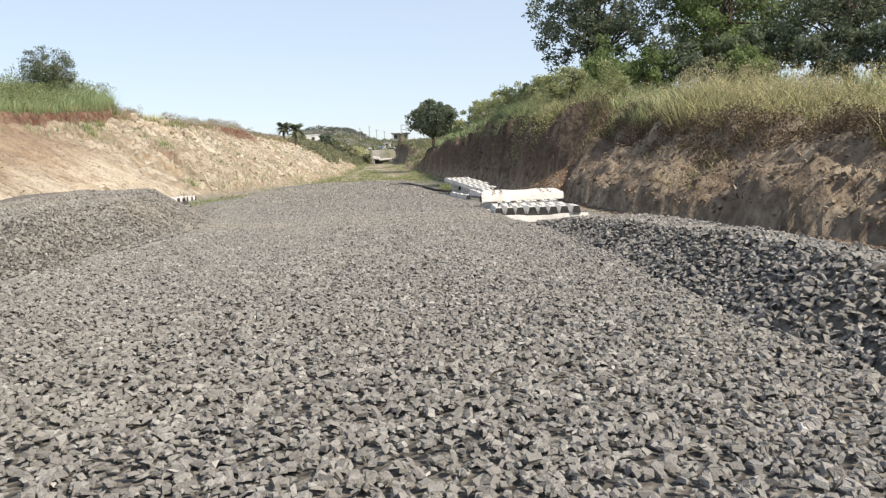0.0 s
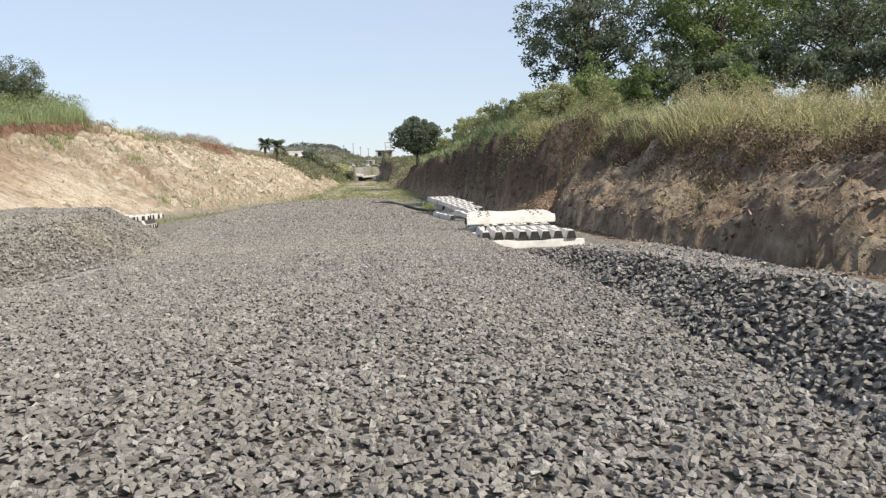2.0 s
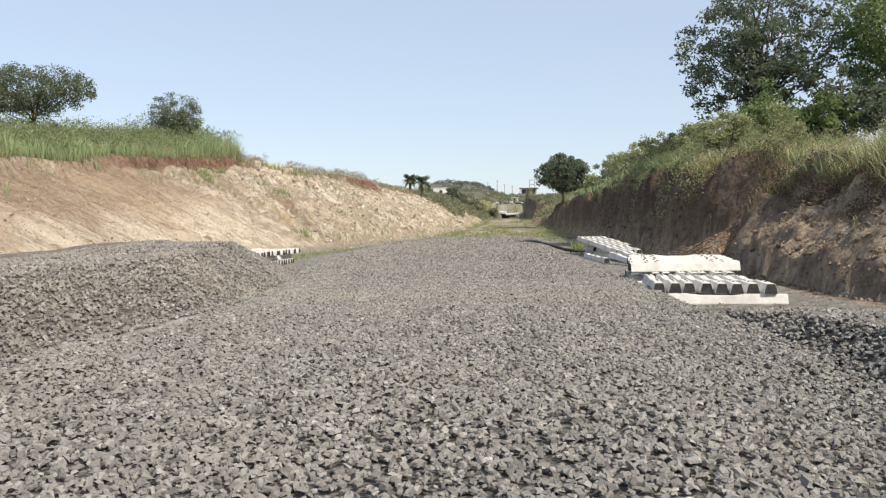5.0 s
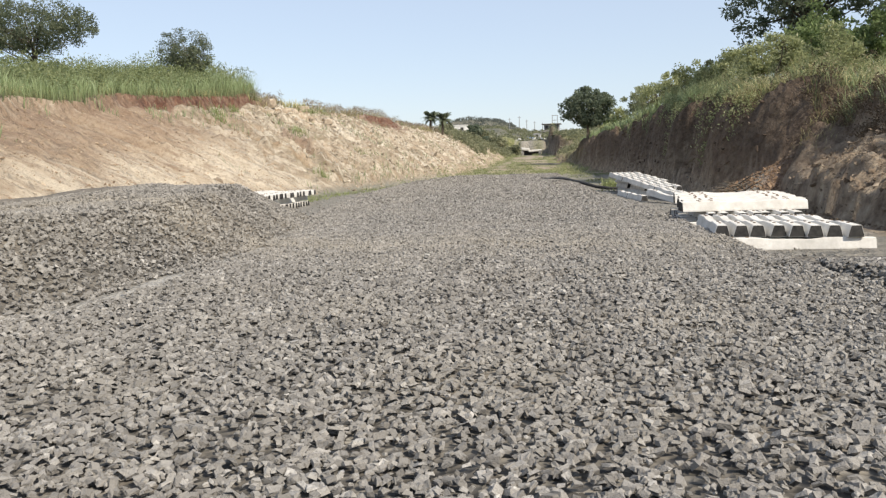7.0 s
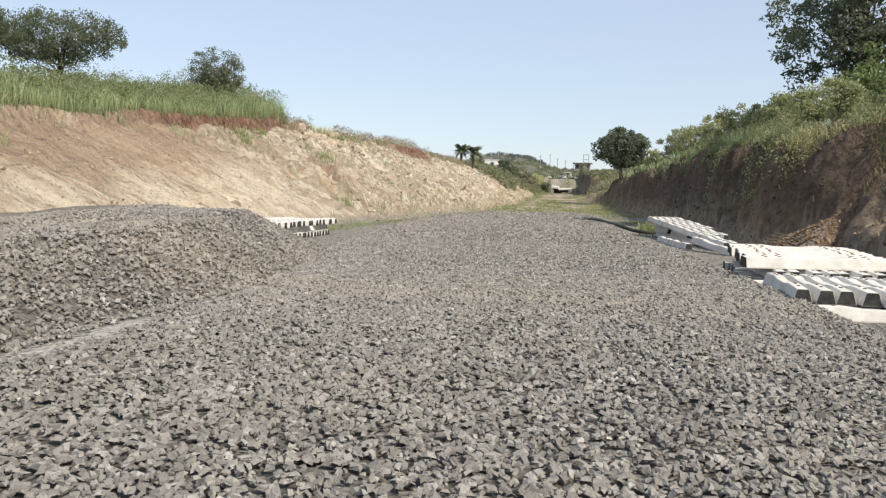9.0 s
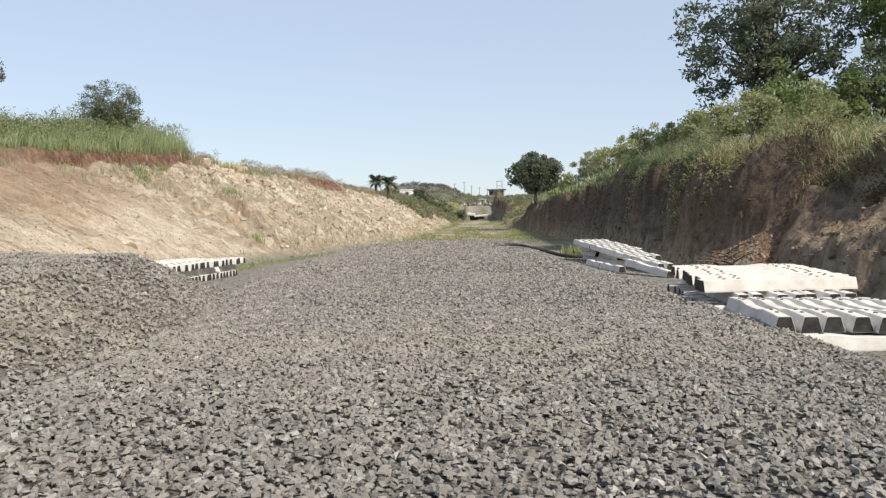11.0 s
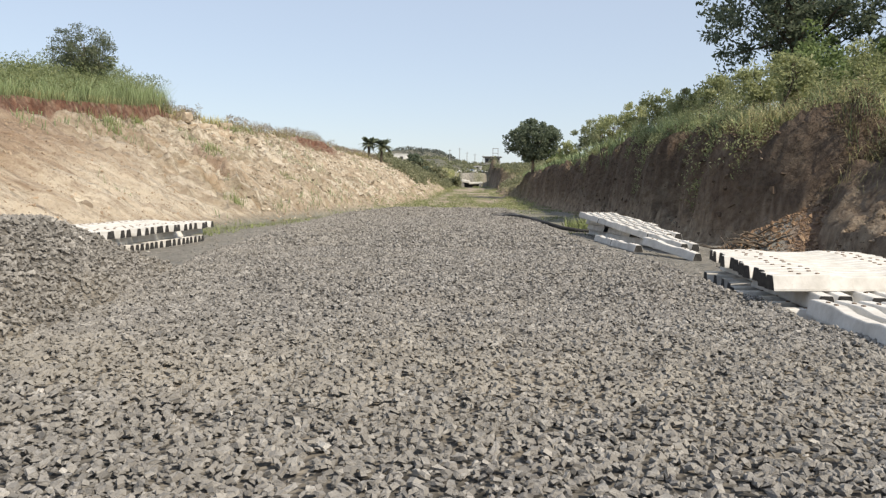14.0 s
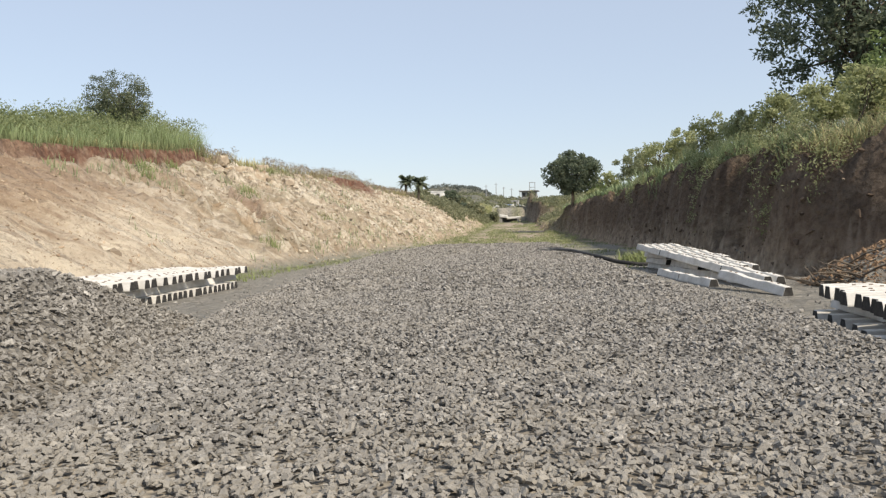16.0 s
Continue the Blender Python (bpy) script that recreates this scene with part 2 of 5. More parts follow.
def concrete_mat():
    m = Nodes("white_concrete", 0.8)
    c = m.ramp(m.noise(3.0, 6), (0.3, (0.46, 0.445, 0.41)), (0.6, (0.63, 0.615, 0.58)), (0.8, (0.72, 0.71, 0.68)))
    c = m.mix(m.ramp(m.noise(22, 5), (0.5, 0.0), (0.75, 0.5)), c, (0.45, 0.42, 0.37))
    m.bump(m.noise(45, 4), 0.25, 0.01)
    return m.done(c)


CONCRETE = concrete_mat()


def plain_mat(name, a, b, scale=6.0, rough=0.85, metal=0.0):
    m = Nodes(name, rough)
    m.bsdf.inputs["Metallic"].default_value = metal
    m.bump(m.noise(scale * 6, 4), 0.3, 0.01)
    return m.done(m.ramp(m.noise(scale, 5), (0.3, a), (0.7, b)))


BITUMEN = plain_mat("bitumen_paint", (0.018, 0.018, 0.018), (0.06, 0.057, 0.054), 12, 0.7)
RUST = plain_mat("rusty_iron", (0.08, 0.055, 0.04), (0.19, 0.13, 0.085), 30, 0.8)
PLASTER = plain_mat("weathered_plaster", (0.34, 0.335, 0.33), (0.55, 0.545, 0.53), 0.8)
CEMENT = plain_mat("grey_cement", (0.20, 0.19, 0.18), (0.34, 0.33, 0.31), 0.7)
DARK_CEMENT = plain_mat("stained_cement", (0.11, 0.105, 0.10), (0.21, 0.20, 0.19), 0.7)
# Near-black, stands in for the shade inside windows and the culvert.
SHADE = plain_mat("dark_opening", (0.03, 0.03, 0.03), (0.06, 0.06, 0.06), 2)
STEEL = plain_mat("galvanised_steel", (0.30, 0.30, 0.30), (0.42, 0.42, 0.42), 4, 0.5, 0.6)
WHITEWASH = plain_mat("whitewash", (0.58, 0.57, 0.54), (0.78, 0.77, 0.74), 0.9)
BLUE_SHEET = plain_mat("faded_blue_sheet", (0.16, 0.25, 0.45), (0.30, 0.40, 0.60), 1.5)
ROCK = plain_mat("pale_rock", (0.27, 0.21, 0.15), (0.47, 0.40, 0.31), 2.5)


# ---- number noise for shapes ----
def lattice(ix, iy, seed):
    h = (ix.astype(np.int64) * 374761393 + iy.astype(np.int64) * 668265263 + seed * 974634721) & 0x7FFFFFFF
    h = ((h ^ (h >> 13)) * 1274126177) & 0x7FFFFFFF
    return ((h ^ (h >> 16)) & 0xFFFF) / 65535.0


def vnoise(x, y, seed=0):
    x, y = np.asarray(x, float), np.asarray(y, float)
    ix, iy = np.floor(x), np.floor(y)
    fx, fy = x - ix, y - iy
    fx, fy = fx * fx * (3 - 2 * fx), fy * fy * (3 - 2 * fy)
    a, b = lattice(ix, iy, seed), lattice(ix + 1, iy, seed)
    c, d = lattice(ix, iy + 1, seed), lattice(ix + 1, iy + 1, seed)
    return (a + (b - a) * fx) * (1 - fy) + (c + (d - c) * fx) * fy - 0.5


def fbm(x, y, seed=0, octaves=4, gain=0.5):
    total, amp = 0, 1.0
    for k in range(octaves):
        total = total + amp * vnoise(x * 2 ** k, y * 2 ** k, seed + 17 * k)
        amp *= gain
    return total


def smooth(a, b, v):
    k = np.clip((v - a) / (b - a), 0, 1)
    return k * k * (3 - 2 * k)


# ---- the lie of the land ----
def bed_left(y):
    return np.interp(y, [0, 22, 25.5, 30, 42, 60, 90], [-6.3, -6.4, -7.2, -8.2, -10.0, -11.8, -11.3])


def bed_right(y):
    return np.interp(y, [0, 16, 20, 22.8, 25, 30, 34, 38, 82, 100], [3.1, 3.1, 2.6, 2.5, 2.3, 2.1, 1.5, 1.1, -1.0, -1.6])


def foot_left(y):
    return np.interp(y, [-50, 30, 51, 64, 117, 170, 230], [-14.6, -14.4, -14.3, -14.0, -13.3, -13.5, -15])


def lip_left(y):
    """How far the cut's upper edge lies behind its foot."""
    return np.interp(y, [-50, 20, 31, 41, 48, 67, 72, 90, 128, 150, 170, 190, 212, 260], [5.6, 6.0, 6.7, 8.1, 9.4, 11.9, 12.5, 12.0, 11.0, 9.5, 8.2, 5.0, 1.2, 1.0])


def lip_wander(x, y):
    return 0.6 * fbm(x * 0 + 5.0, y * 0.2, 12, 2) + 0.28 * fbm(x * 0 + 8.0, y * 0.9, 13, 4, 0.6)


def foot_right(y):
    return np.interp(y, [-50, 5, 13, 18, 27, 33, 38, 42, 46, 80, 120, 140, 152, 165, 186, 200, 236], [8.3, 8.0, 7.6, 7.1, 6.1, 6.3, 7.8, 6.2, 5.4, 4.8, 3.0, 1.5, -1.6, -2.6, -2.4, -3.0, -5.6])


def run_right(y):
    return np.interp(y, [-50, 18, 30, 34, 38, 43, 60, 140, 152, 184, 194, 230], [3.6, 3.2, 3.8, 4.1, 2.5, 1.9, 1.9, 2.2, 5.6, 5.6, 1.3, 1.3])


def top_right(y):
    return np.interp(y, [-50, 0, 12, 20.4, 23.5, 34.7, 45, 55, 80, 120, 162, 186, 196, 225, 240, 252], [1.3, 1.4, 1.6, 1.9, 2.3, 3.3, 4.0, 4.4, 4.6, 4.6, 4.4, 4.6, 6.8, 8.0, 7.0, 3.5])


def land(x, y):
    """Height and soils at (x, y)."""
    x, y = np.asarray(x, float), np.asarray(y, float)
    base = -0.27 + 3.0 * smooth(95, 245, y) + 0.05 * fbm(x * 0.5, y * 0.5, 3)
    base = base + 0.10 * smooth(90, 130, y) * fbm(x * 0.3, y * 0.3, 4)
    # cut face on the left
    u = foot_left(y) + 0.9 * fbm(x * 0 + 2.0, y * 0.16, 11) - x
    lip = lip_left(y) + lip_wander(x, y)
    up = np.clip(u, 0, None)
    pitch = np.interp(y, [30, 60, 74, 88], [0.64, 0.65, 0.68, 0.72])
    face = pitch * np.minimum(up, lip) - 0.010 * np.minimum(up, lip) ** 2
    scarp = np.interp(y, [0, 30, 40, 70, 73, 78, 120], [0.3, 0.4, 0.55, 0.95, 0.5, 0.2, 0.1])
    over = np.clip(u - lip, 0, None)
    face = face + scarp * smooth(0, 0.35, over) + np.interp(y, [40, 66, 76], [0.11, 0.15, 0.10]) * np.minimum(over, 9) + 0.01 * np.clip(over - 9, 0, 60)
    on_face = smooth(0, 1.2, u) * (1 - smooth(-0.3, 0.3, u - lip))
    rill = y * 0.85 + u * 0.40
    gully = 0.7 * fbm(rill, u * 0.08, 21, 4) - 0.55 * np.abs(vnoise(rill * 1.9, u * 0.15, 25))
    crag = np.abs(fbm(y * 0.8, u * 0.9, 22, 4))
    ridge = 1 - 2.2 * np.abs(vnoise(y * 0.42 + u * 0.42, u * 0.16 - y * 0.05, 28)) + 0.5 * fbm(y * 0.7 + u * 0.5, u * 0.5, 29, 3)
    rocky = smooth(44, 58, y) * (1 - smooth(150, 200, y))
    face = face + on_face * (0.85 * gully * (1 - 0.5 * rocky) - rocky * 1.25 * crag + rocky * 0.1 + rocky * 0.55 * ridge * (1 - 0.6 * smooth(0.7, 1.0, u / lip)) + (0.22 + 0.25 * rocky) * fbm(y * 1.9, u * 1.9, 23, 3))
    face = face + 0.25 * fbm(x * 0.3, y * 0.3, 24) * smooth(0, 2, over)
    # a dark ledge breaking the slope
    s1 = (x + 19.3) * 0.93 - (y - 60.8) * 0.37
    s2 = (x + 19.3) * 0.37 + (y - 60.8) * 0.93 + 0.7 * fbm(x * 0.8, y * 0.8, 45)
    ledge = np.exp(-((s1 + 0.5 * fbm(x * 0.7, y * 0.7, 44)) / 1.9) ** 4)
    face = face + 0.7 * np.exp(-((y - 110) / 9) ** 4) * smooth(-0.15, 0.2, u - lip + 0.3) * (1 - smooth(1.5, 5, u - lip))
    face = face + ledge * (0.7 * smooth(-0.1, 0.25, s2) * (1 - smooth(0.3, 2.4, s2)) - 0.25 * np.exp(-((s2 + 0.3) / 0.3) ** 2))
    # cut face on the right
    v = x - foot_right(y) - 0.7 * fbm(x * 0 + 9.0, y * 0.3, 31)
    v = v - smooth(0.05, 0.7, v) * (0.45 + 0.55 * smooth(35, 41, y)) * (1.25 * fbm(y * 0.9, x * 0.15, 37, 5, 0.6) + 0.9 * vnoise(y * 0.28, x * 0.1, 39))
    run = run_right(y) * (1 + 0.25 * fbm(x * 0 + 3.0, y * 0.35, 32))
    top = top_right(y) - base
    k = np.clip(v / run, 0, 1)
    steep = smooth(35, 40, y) * (1 - smooth(141, 150, y)) + smooth(186, 194, y)
    shape = (0.27 * smooth(0.0, 0.08, k) + 0.51 * k + 0.22 * smooth(0.66, 0.92, k)) * (1 - steep) + (1 - (1 - k) ** 2.2) * steep
    wall = top * shape + 0.10 * np.clip(v - run, 0, 25) * (1 - 0.5 * steep)
    on_wall = smooth(0, 0.6, v) * (1 - smooth(0, 0.8, v - run))
    wall = wall + on_wall * ((0.9 + 0.1 * steep) * fbm(y * 0.5 + v * 0.4, v * 0.45, 33, 5, 0.55) - 0.45 * (1 - steep) * np.abs(vnoise(y * 0.75 + v * 0.7, v * 0.3, 38)) + (0.44 - 0.18 * steep) * fbm(y * 1.7 + v * 0.5, v * 1.7, 34, 4, 0.6))
    wall = wall + 0.25 * fbm(x * 0.4, y * 0.4, 35) * smooth(0, 1, v - run)
    ditch = -1.6 * np.exp(-((v + 0.70) / 0.78) ** 6) * (1 - smooth(28, 36, y))
    # heap of reddish spoil at the foot of the right wall
    spoil = 1.45 * np.clip(1 - np.hypot((x - 7.7) / 2.7, (y - 38.4) / 2.8), 0, 1) ** 0.9
    z = base + np.where(u > 0, face, 0) + np.where(v > 0, wall, 0) + ditch
    bare = (spoil > 0.03) & (base + spoil > z - 0.06)
    z = np.maximum(z, base + spoil + 0.12 * fbm(x * 2, y * 2, 36) * (spoil > 0.02))
    # end of the cut: grey earth step, with fields and hills behind
    step = smooth(238, 240.5, y + 1.6 * fbm(x * 0.6, y * 0.1, 46)) * (1 - smooth(-3.6, -2.6, x)) * smooth(-22, -18, x)
    z = z + 4.2 * step
    z = z + 4.5 * smooth(244, 330, y) + 1.5 * fbm(x * 0.02, y * 0.02, 41) * smooth(230, 300, y)
    z = z + 5.0 * smooth(205, 250, y) * smooth(-17, -25, x) + 2.5 * smooth(205, 260, y) * smooth(3, 12, x)
    hill = 14.5 * np.exp(-((x + 92) / 40) ** 2 - ((y - 640) / 90) ** 2) + 13 * np.exp(-((x + 56) / 27) ** 2 - ((y - 640) / 80) ** 2)
    z = z + hill * (1 + 0.25 * fbm(x * 0.05, y * 0.05, 42))
    mask = {}
    mask["across"], mask["down"] = rill, 0.12 * u
    mask["pale"] = 0.95 * on_face * (1 - smooth(0.34, 0.66, u / lip + 0.25 * fbm(x * 0.3, y * 0.3, 27))) * (1 - smooth(50, 66, y))
    mask["upper"] = on_face * smooth(0.38, 0.85, u / lip + 0.3 * fbm(rill * 0.5, u * 0.1, 47)) * (1 - smooth(56, 70, y))
    # Where the wall's darker soil and painted shade go.
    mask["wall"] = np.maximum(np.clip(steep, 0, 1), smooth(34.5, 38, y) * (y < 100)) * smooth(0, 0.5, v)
    mask["rill"] = np.clip(0.5 - 0.9 * gully, 0, 1) * on_face * (1 - 0.6 * rocky)
    mask["rock"] = on_face * rocky
    near_lip = np.interp(y, [20, 38, 43, 50], [0.12, 0.18, 0.45, 1.0]) * smooth(-0.22, 0.02, u - lip + 0.3 * fbm(x * 0.6, y * 0.6, 26)) * (1 - smooth(71, 76, y)) * (1 - smooth(0.5, 0.9, u - lip))
    smear = 0.10 * on_face * smooth(-5.5, -1, u - lip) * (1 - smooth(48, 64, y))
    scar = 1.3 * np.exp(-((y - 110) / 9) ** 4) * np.exp(-((u - lip + 0.7) / 1.5) ** 2) + 0.6 * ledge * np.exp(-((s2 - 0.05) / 0.3) ** 2)
    mask["red"] = np.clip(np.maximum(near_lip, smear) + scar + 0.8 * bare, 0, 1)
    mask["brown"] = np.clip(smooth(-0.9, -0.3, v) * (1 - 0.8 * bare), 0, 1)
    flat = (1 - smooth(0, 0.8, u)) * (1 - smooth(-0.9, -0.3, v))
    mask["dust"] = flat * (1 - 0.6 * smooth(85, 105, y))
    turf_l = smooth(0.3, 0.9, u - lip) * (1 - 0.55 * smooth(70, 78, y))
    turf_r = np.maximum(smooth(-0.1, 0.9, v - run), 0.9 * smooth(143, 151, y) * (1 - smooth(185, 192, y)) * smooth(0.2, 1.2, v))
    verge = 0.8 * np.exp(-((u + 0.9) / 0.9) ** 2) * smooth(36, 44, y)
    verge_r = 0.35 * np.exp(-((x - bed_right(y) - 2.0) / 1.6) ** 2) * smooth(50, 58, y)
    mask["turf"] = np.clip(np.maximum.reduce([turf_l, turf_r, verge, verge_r, 0.6 * flat * smooth(84, 96, y) * smooth(-0.15, 0.25, fbm(x * 0.35, y * 0.12, 43)), smooth(246, 256, y), smooth(185, 205, y) * (u > 0)]), 0, 1)
    mask["scrub"] = np.maximum(smooth(205, 240, y) * (1 - 0.9 * smooth(-0.3, 0.1, v) * (1 - smooth(0, 0.6, v - run))), 0.7 * smooth(172, 192, y) * smooth(0, 1.5, u))
    mask["dust"] = np.maximum(mask["dust"], smooth(233, 237, y) * (1 - smooth(244, 248, y)) * (1 - smooth(-1.2, -0.4, v)) * smooth(-22, -18, x))
    mask["scrub"] = mask["scrub"] * (1 - smooth(232, 236, y) * (1 - smooth(242, 247, y)) * (1 - smooth(-1.2, -0.4, v)) * smooth(-24, -20, x))
    return z, mask


def grid_mesh(name, xs, ys, z, material):
    nx, ny = len(xs), len(ys)
    gx, gy = np.meshgrid(xs, ys)
    co = np.stack([gx, gy, z], -1).reshape(-1, 3)
    i = np.arange(nx * ny).reshape(ny, nx)
    quads = np.stack([i[:-1, :-1], i[:-1, 1:], i[1:, 1:], i[1:, :-1]], -1).reshape(-1, 4)
    return raw_mesh(name, co, quads, material, True)


def raw_mesh(name, co, faces, material, soft=False):
    """A mesh from arrays: co (n, 3), faces (m, 3 or 4)."""
    me = bpy.data.meshes.new(name)
    k = faces.shape[1]
    me.vertices.add(len(co)), me.loops.add(faces.size), me.polygons.add(len(faces))
    me.vertices.foreach_set("co", np.ascontiguousarray(co, np.float32).ravel())
    me.loops.foreach_set("vertex_index", np.ascontiguousarray(faces, np.int32).ravel())
    me.polygons.foreach_set("loop_start", np.arange(0, faces.size, k, dtype=np.int32))
    me.polygons.foreach_set("use_smooth", np.full(len(faces), soft))
    me.update(calc_edges=True)
    me.materials.append(material)
    return me


def give(me, name, values):
    a = me.attributes.new(name, "FLOAT", "POINT")
    a.data.foreach_set("value", np.ascontiguousarray(values, np.float32).ravel())


XS = np.concatenate([-np.geomspace(2400, 42, 24), np.arange(-41, -30, 0.8), np.arange(-30, -28, 0.25), np.arange(-28, -19, 0.16), np.arange(-19, -13, 0.25), np.arange(-13, 3.6, 0.6), np.arange(3.6, 13, 0.16), np.arange(13, 30, 0.8), np.geomspace(31, 2400, 24)])
YS = np.concatenate([np.arange(-60, 0, 3.0), np.arange(0, 12, 0.5), np.arange(12, 76, 0.25), np.arange(76, 112, 0.4), np.arange(112, 160, 0.5), np.arange(160, 262, 1.0), np.geomspace(264, 4200, 60)])
LAND_Z, MASKS = land(*np.meshgrid(XS, YS))
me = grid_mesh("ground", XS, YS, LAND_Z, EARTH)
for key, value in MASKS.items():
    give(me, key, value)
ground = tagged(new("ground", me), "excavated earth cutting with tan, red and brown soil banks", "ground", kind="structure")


def height(x, y):
    return land(x, y)[0]


# ---- ballast ----
def heap_toe(x, y):
    return np.interp(y, [0, 16, 19, 22.5, 25, 28, 31], [-4.75, -4.9, -5.1, -5.5, -6.3, -7.2, -7.7]) - 0.35 * fbm(x * 0, y * 0.4, 51)


def heap_left(x, y):
    crest = np.interp(y, [9, 14, 20, 24, 28], [0.0, 1.12, 1.18, 1.3, 1.33]) * (1 - smooth(26.6, 30.4, y))
    rise = np.clip((heap_toe(x, y) - x) * np.interp(y, [20, 25], [0.50, 0.64]), 0, None)
    body = np.minimum(rise, crest * (1 + 0.12 * fbm(x * 0.5, y * 0.5, 52)))
    body = body * smooth(-14.6, -12.6, x)
    return body


def heap_right(x, y):
    crest = np.interp(y, [-20, 4, 7.5, 11.5, 15, 18.5], [0.46, 0.53, 0.54, 0.45, 0.31, 0.0]) * (1 + 0.25 * fbm(x * 0.7, y * 0.7, 53))
    a = np.clip((x - 2.75 - 0.25 * fbm(x * 0, y * 0.6, 54)) * 0.76, 0, None)
    b = np.clip((5.2 - x) * 0.42, 0, None)
    return np.minimum(np.minimum(a, b), crest)


def bed_height(x, y):
    edge = np.minimum(x - bed_left(y), bed_right(y) - x) + 0.25 * fbm(x * 0 + 1, y * 0.7, 55)
    top = 0.02 + 0.035 * fbm(x * 0.6, y * 0.25, 56) + 0.02 * np.cos((x + 2.3) * 2.1)
    lay = np.minimum(top, -0.42 + 0.62 * np.clip(edge + 0.35, 0, None))
    lay = lay + 0.13 * np.exp(-((x + 0.55) / 1.0) ** 2 - ((y - 56.5) / 3.6) ** 2)
    lay = lay - 1.0 * smooth(84, 92, y + 2 * fbm(x * 0.4, y * 0.2, 57))
    return np.where(edge > -0.35, lay, -0.42)


def bare_strip(x, y):
    """The trodden line of fine dust between the bed and the long heap."""
    d = x - heap_toe(x, y) + 0.50 + 0.2 * fbm(x * 0.8, y * 0.9, 58)
    return np.exp(-(d / 0.20) ** 4) * smooth(11, 13, y) * (1 - smooth(22.6, 24, y)) * smooth(-0.35, 0.1, fbm(x * 1.5, y * 0.8, 59))


bx, by = np.arange(-12.7, 4.2, 0.20), np.concatenate([np.arange(-20, 0, 1.0), np.arange(0, 30, 0.2), np.arange(30, 95, 0.4)])
gx, gy = np.meshgrid(bx, by)
me = grid_mesh("ballast_bed", bx, by, bed_height(gx, gy) - 0.025, BED)
give(me, "dust", bare_strip(gx, gy))
bed = tagged(new("ballast_bed", me), "wide level bed of grey crushed stone ballast", "ballast bed", kind="structure")
hx, hy = np.arange(-15, -4.7, 0.18), np.arange(8.5, 30.5, 0.2)
gx, gy = np.meshgrid(hx, hy)
me = grid_mesh("ballast_mound", hx, hy, -0.36 + heap_left(gx, gy) - 0.3 * (heap_left(gx, gy) < 0.02), BED)
heap_a = tagged(new("ballast_mound", me), "long flat-topped heap of grey crushed stone beside the bed", "gravel heap", "gravel heaps")
hx, hy = np.arange(2.3, 6.3, 0.10), np.concatenate([np.arange(-20, 1, 0.5), np.arange(1, 19.2, 0.14)])
gx, gy = np.meshgrid(hx, hy)
me = grid_mesh("ballast_mound", hx, hy, -0.06 + heap_right(gx, gy) - 0.5 * smooth(4.3, 5.7, gx), BED)
heap_b = tagged(new("ballast_mound", me), "low ridge of dark crushed stone along the bed edge", "gravel heap", "gravel heaps")

RNG = np.random.default_rng(7)
WEDGE = np.array([[-1, -0.5, -0.5], [1, -0.6, -0.5], [0.1, 1, -0.6], [-0.8, 0.5, 0.5], [0.9, 0.5, 0.4], [0.0, -0.8, 0.7]], float)
WEDGE_SIDES = np.array([[0, 2, 1], [3, 5, 4], [0, 1, 5], [1, 4, 5], [1, 2, 4], [2, 3, 4], [2, 0, 3], [0, 5, 3]])
LUMP = np.array([[-1, -0.75, -0.6], [0.95, -0.85, -0.6], [0.9, 0.8, -0.6], [-0.85, 0.9, -0.6], [-0.8, -0.55, 0.55], [0.6, -0.7, 0.65], [0.75, 0.5, 0.5], [-0.55, 0.7, 0.6]], float)
LUMP_SIDES = np.array([[4, 5, 6], [4, 6, 7], [0, 1, 5], [0, 5, 4], [1, 2, 6], [1, 6, 5], [2, 3, 7], [2, 7, 6], [3, 0, 4], [3, 4, 7]])


def turns(n, tilt):
    """Random rotations, about z all round and about x and y by a spread of tilt radians."""
    a, b, c = RNG.uniform(0, 2 * np.pi, n), RNG.normal(0, tilt, n), RNG.normal(0, tilt, n)
    o, i = np.zeros(n), np.ones(n)
    rz = np.stack([np.cos(a), -np.sin(a), o, np.sin(a), np.cos(a), o, o, o, i], -1).reshape(-1, 3, 3)
    rx = np.stack([i, o, o, o, np.cos(b), -np.sin(b), o, np.sin(b), np.cos(b)], -1).reshape(-1, 3, 3)
    ry = np.stack([np.cos(c), o, np.sin(c), o, i, o, -np.sin(c), o, np.cos(c)], -1).reshape(-1, 3, 3)
    return ry @ rx @ rz


def stones(x, y, z, size, lift=0.25, tilt=0.5, lump=False):
    """Angular stones as arrays: corners, faces and tone."""
    n = len(x)
    form = LUMP if lump else WEDGE
    c = len(form)
    co = form[None] * 0.5 * (1 + RNG.uniform(-0.3, 0.2, (n, c, 1))) + RNG.uniform(-0.13, 0.13, (n, c, 3))
    co *= (np.stack([RNG.uniform(0.9, 1.5, n), RNG.uniform(0.7, 1.1, n), RNG.uniform(0.5, 0.9, n)], -1) * size[:, None])[:, None]
    co = np.einsum("nij,nkj->nki", turns(n, tilt), co) + np.stack([x, y, z + lift * size * 0.6], -1)[:, None]
    sides = LUMP_SIDES if lump else WEDGE_SIDES[1:] if tilt < 0.6 else WEDGE_SIDES  # stones lying in the bed are open below
    faces = sides[None] + c * np.arange(n)[:, None, None]
    return co.reshape(-1, 3), faces.reshape(-1, 3), np.repeat(np.clip(RNG.normal(0.45, 0.18, n), 0, 1), c)


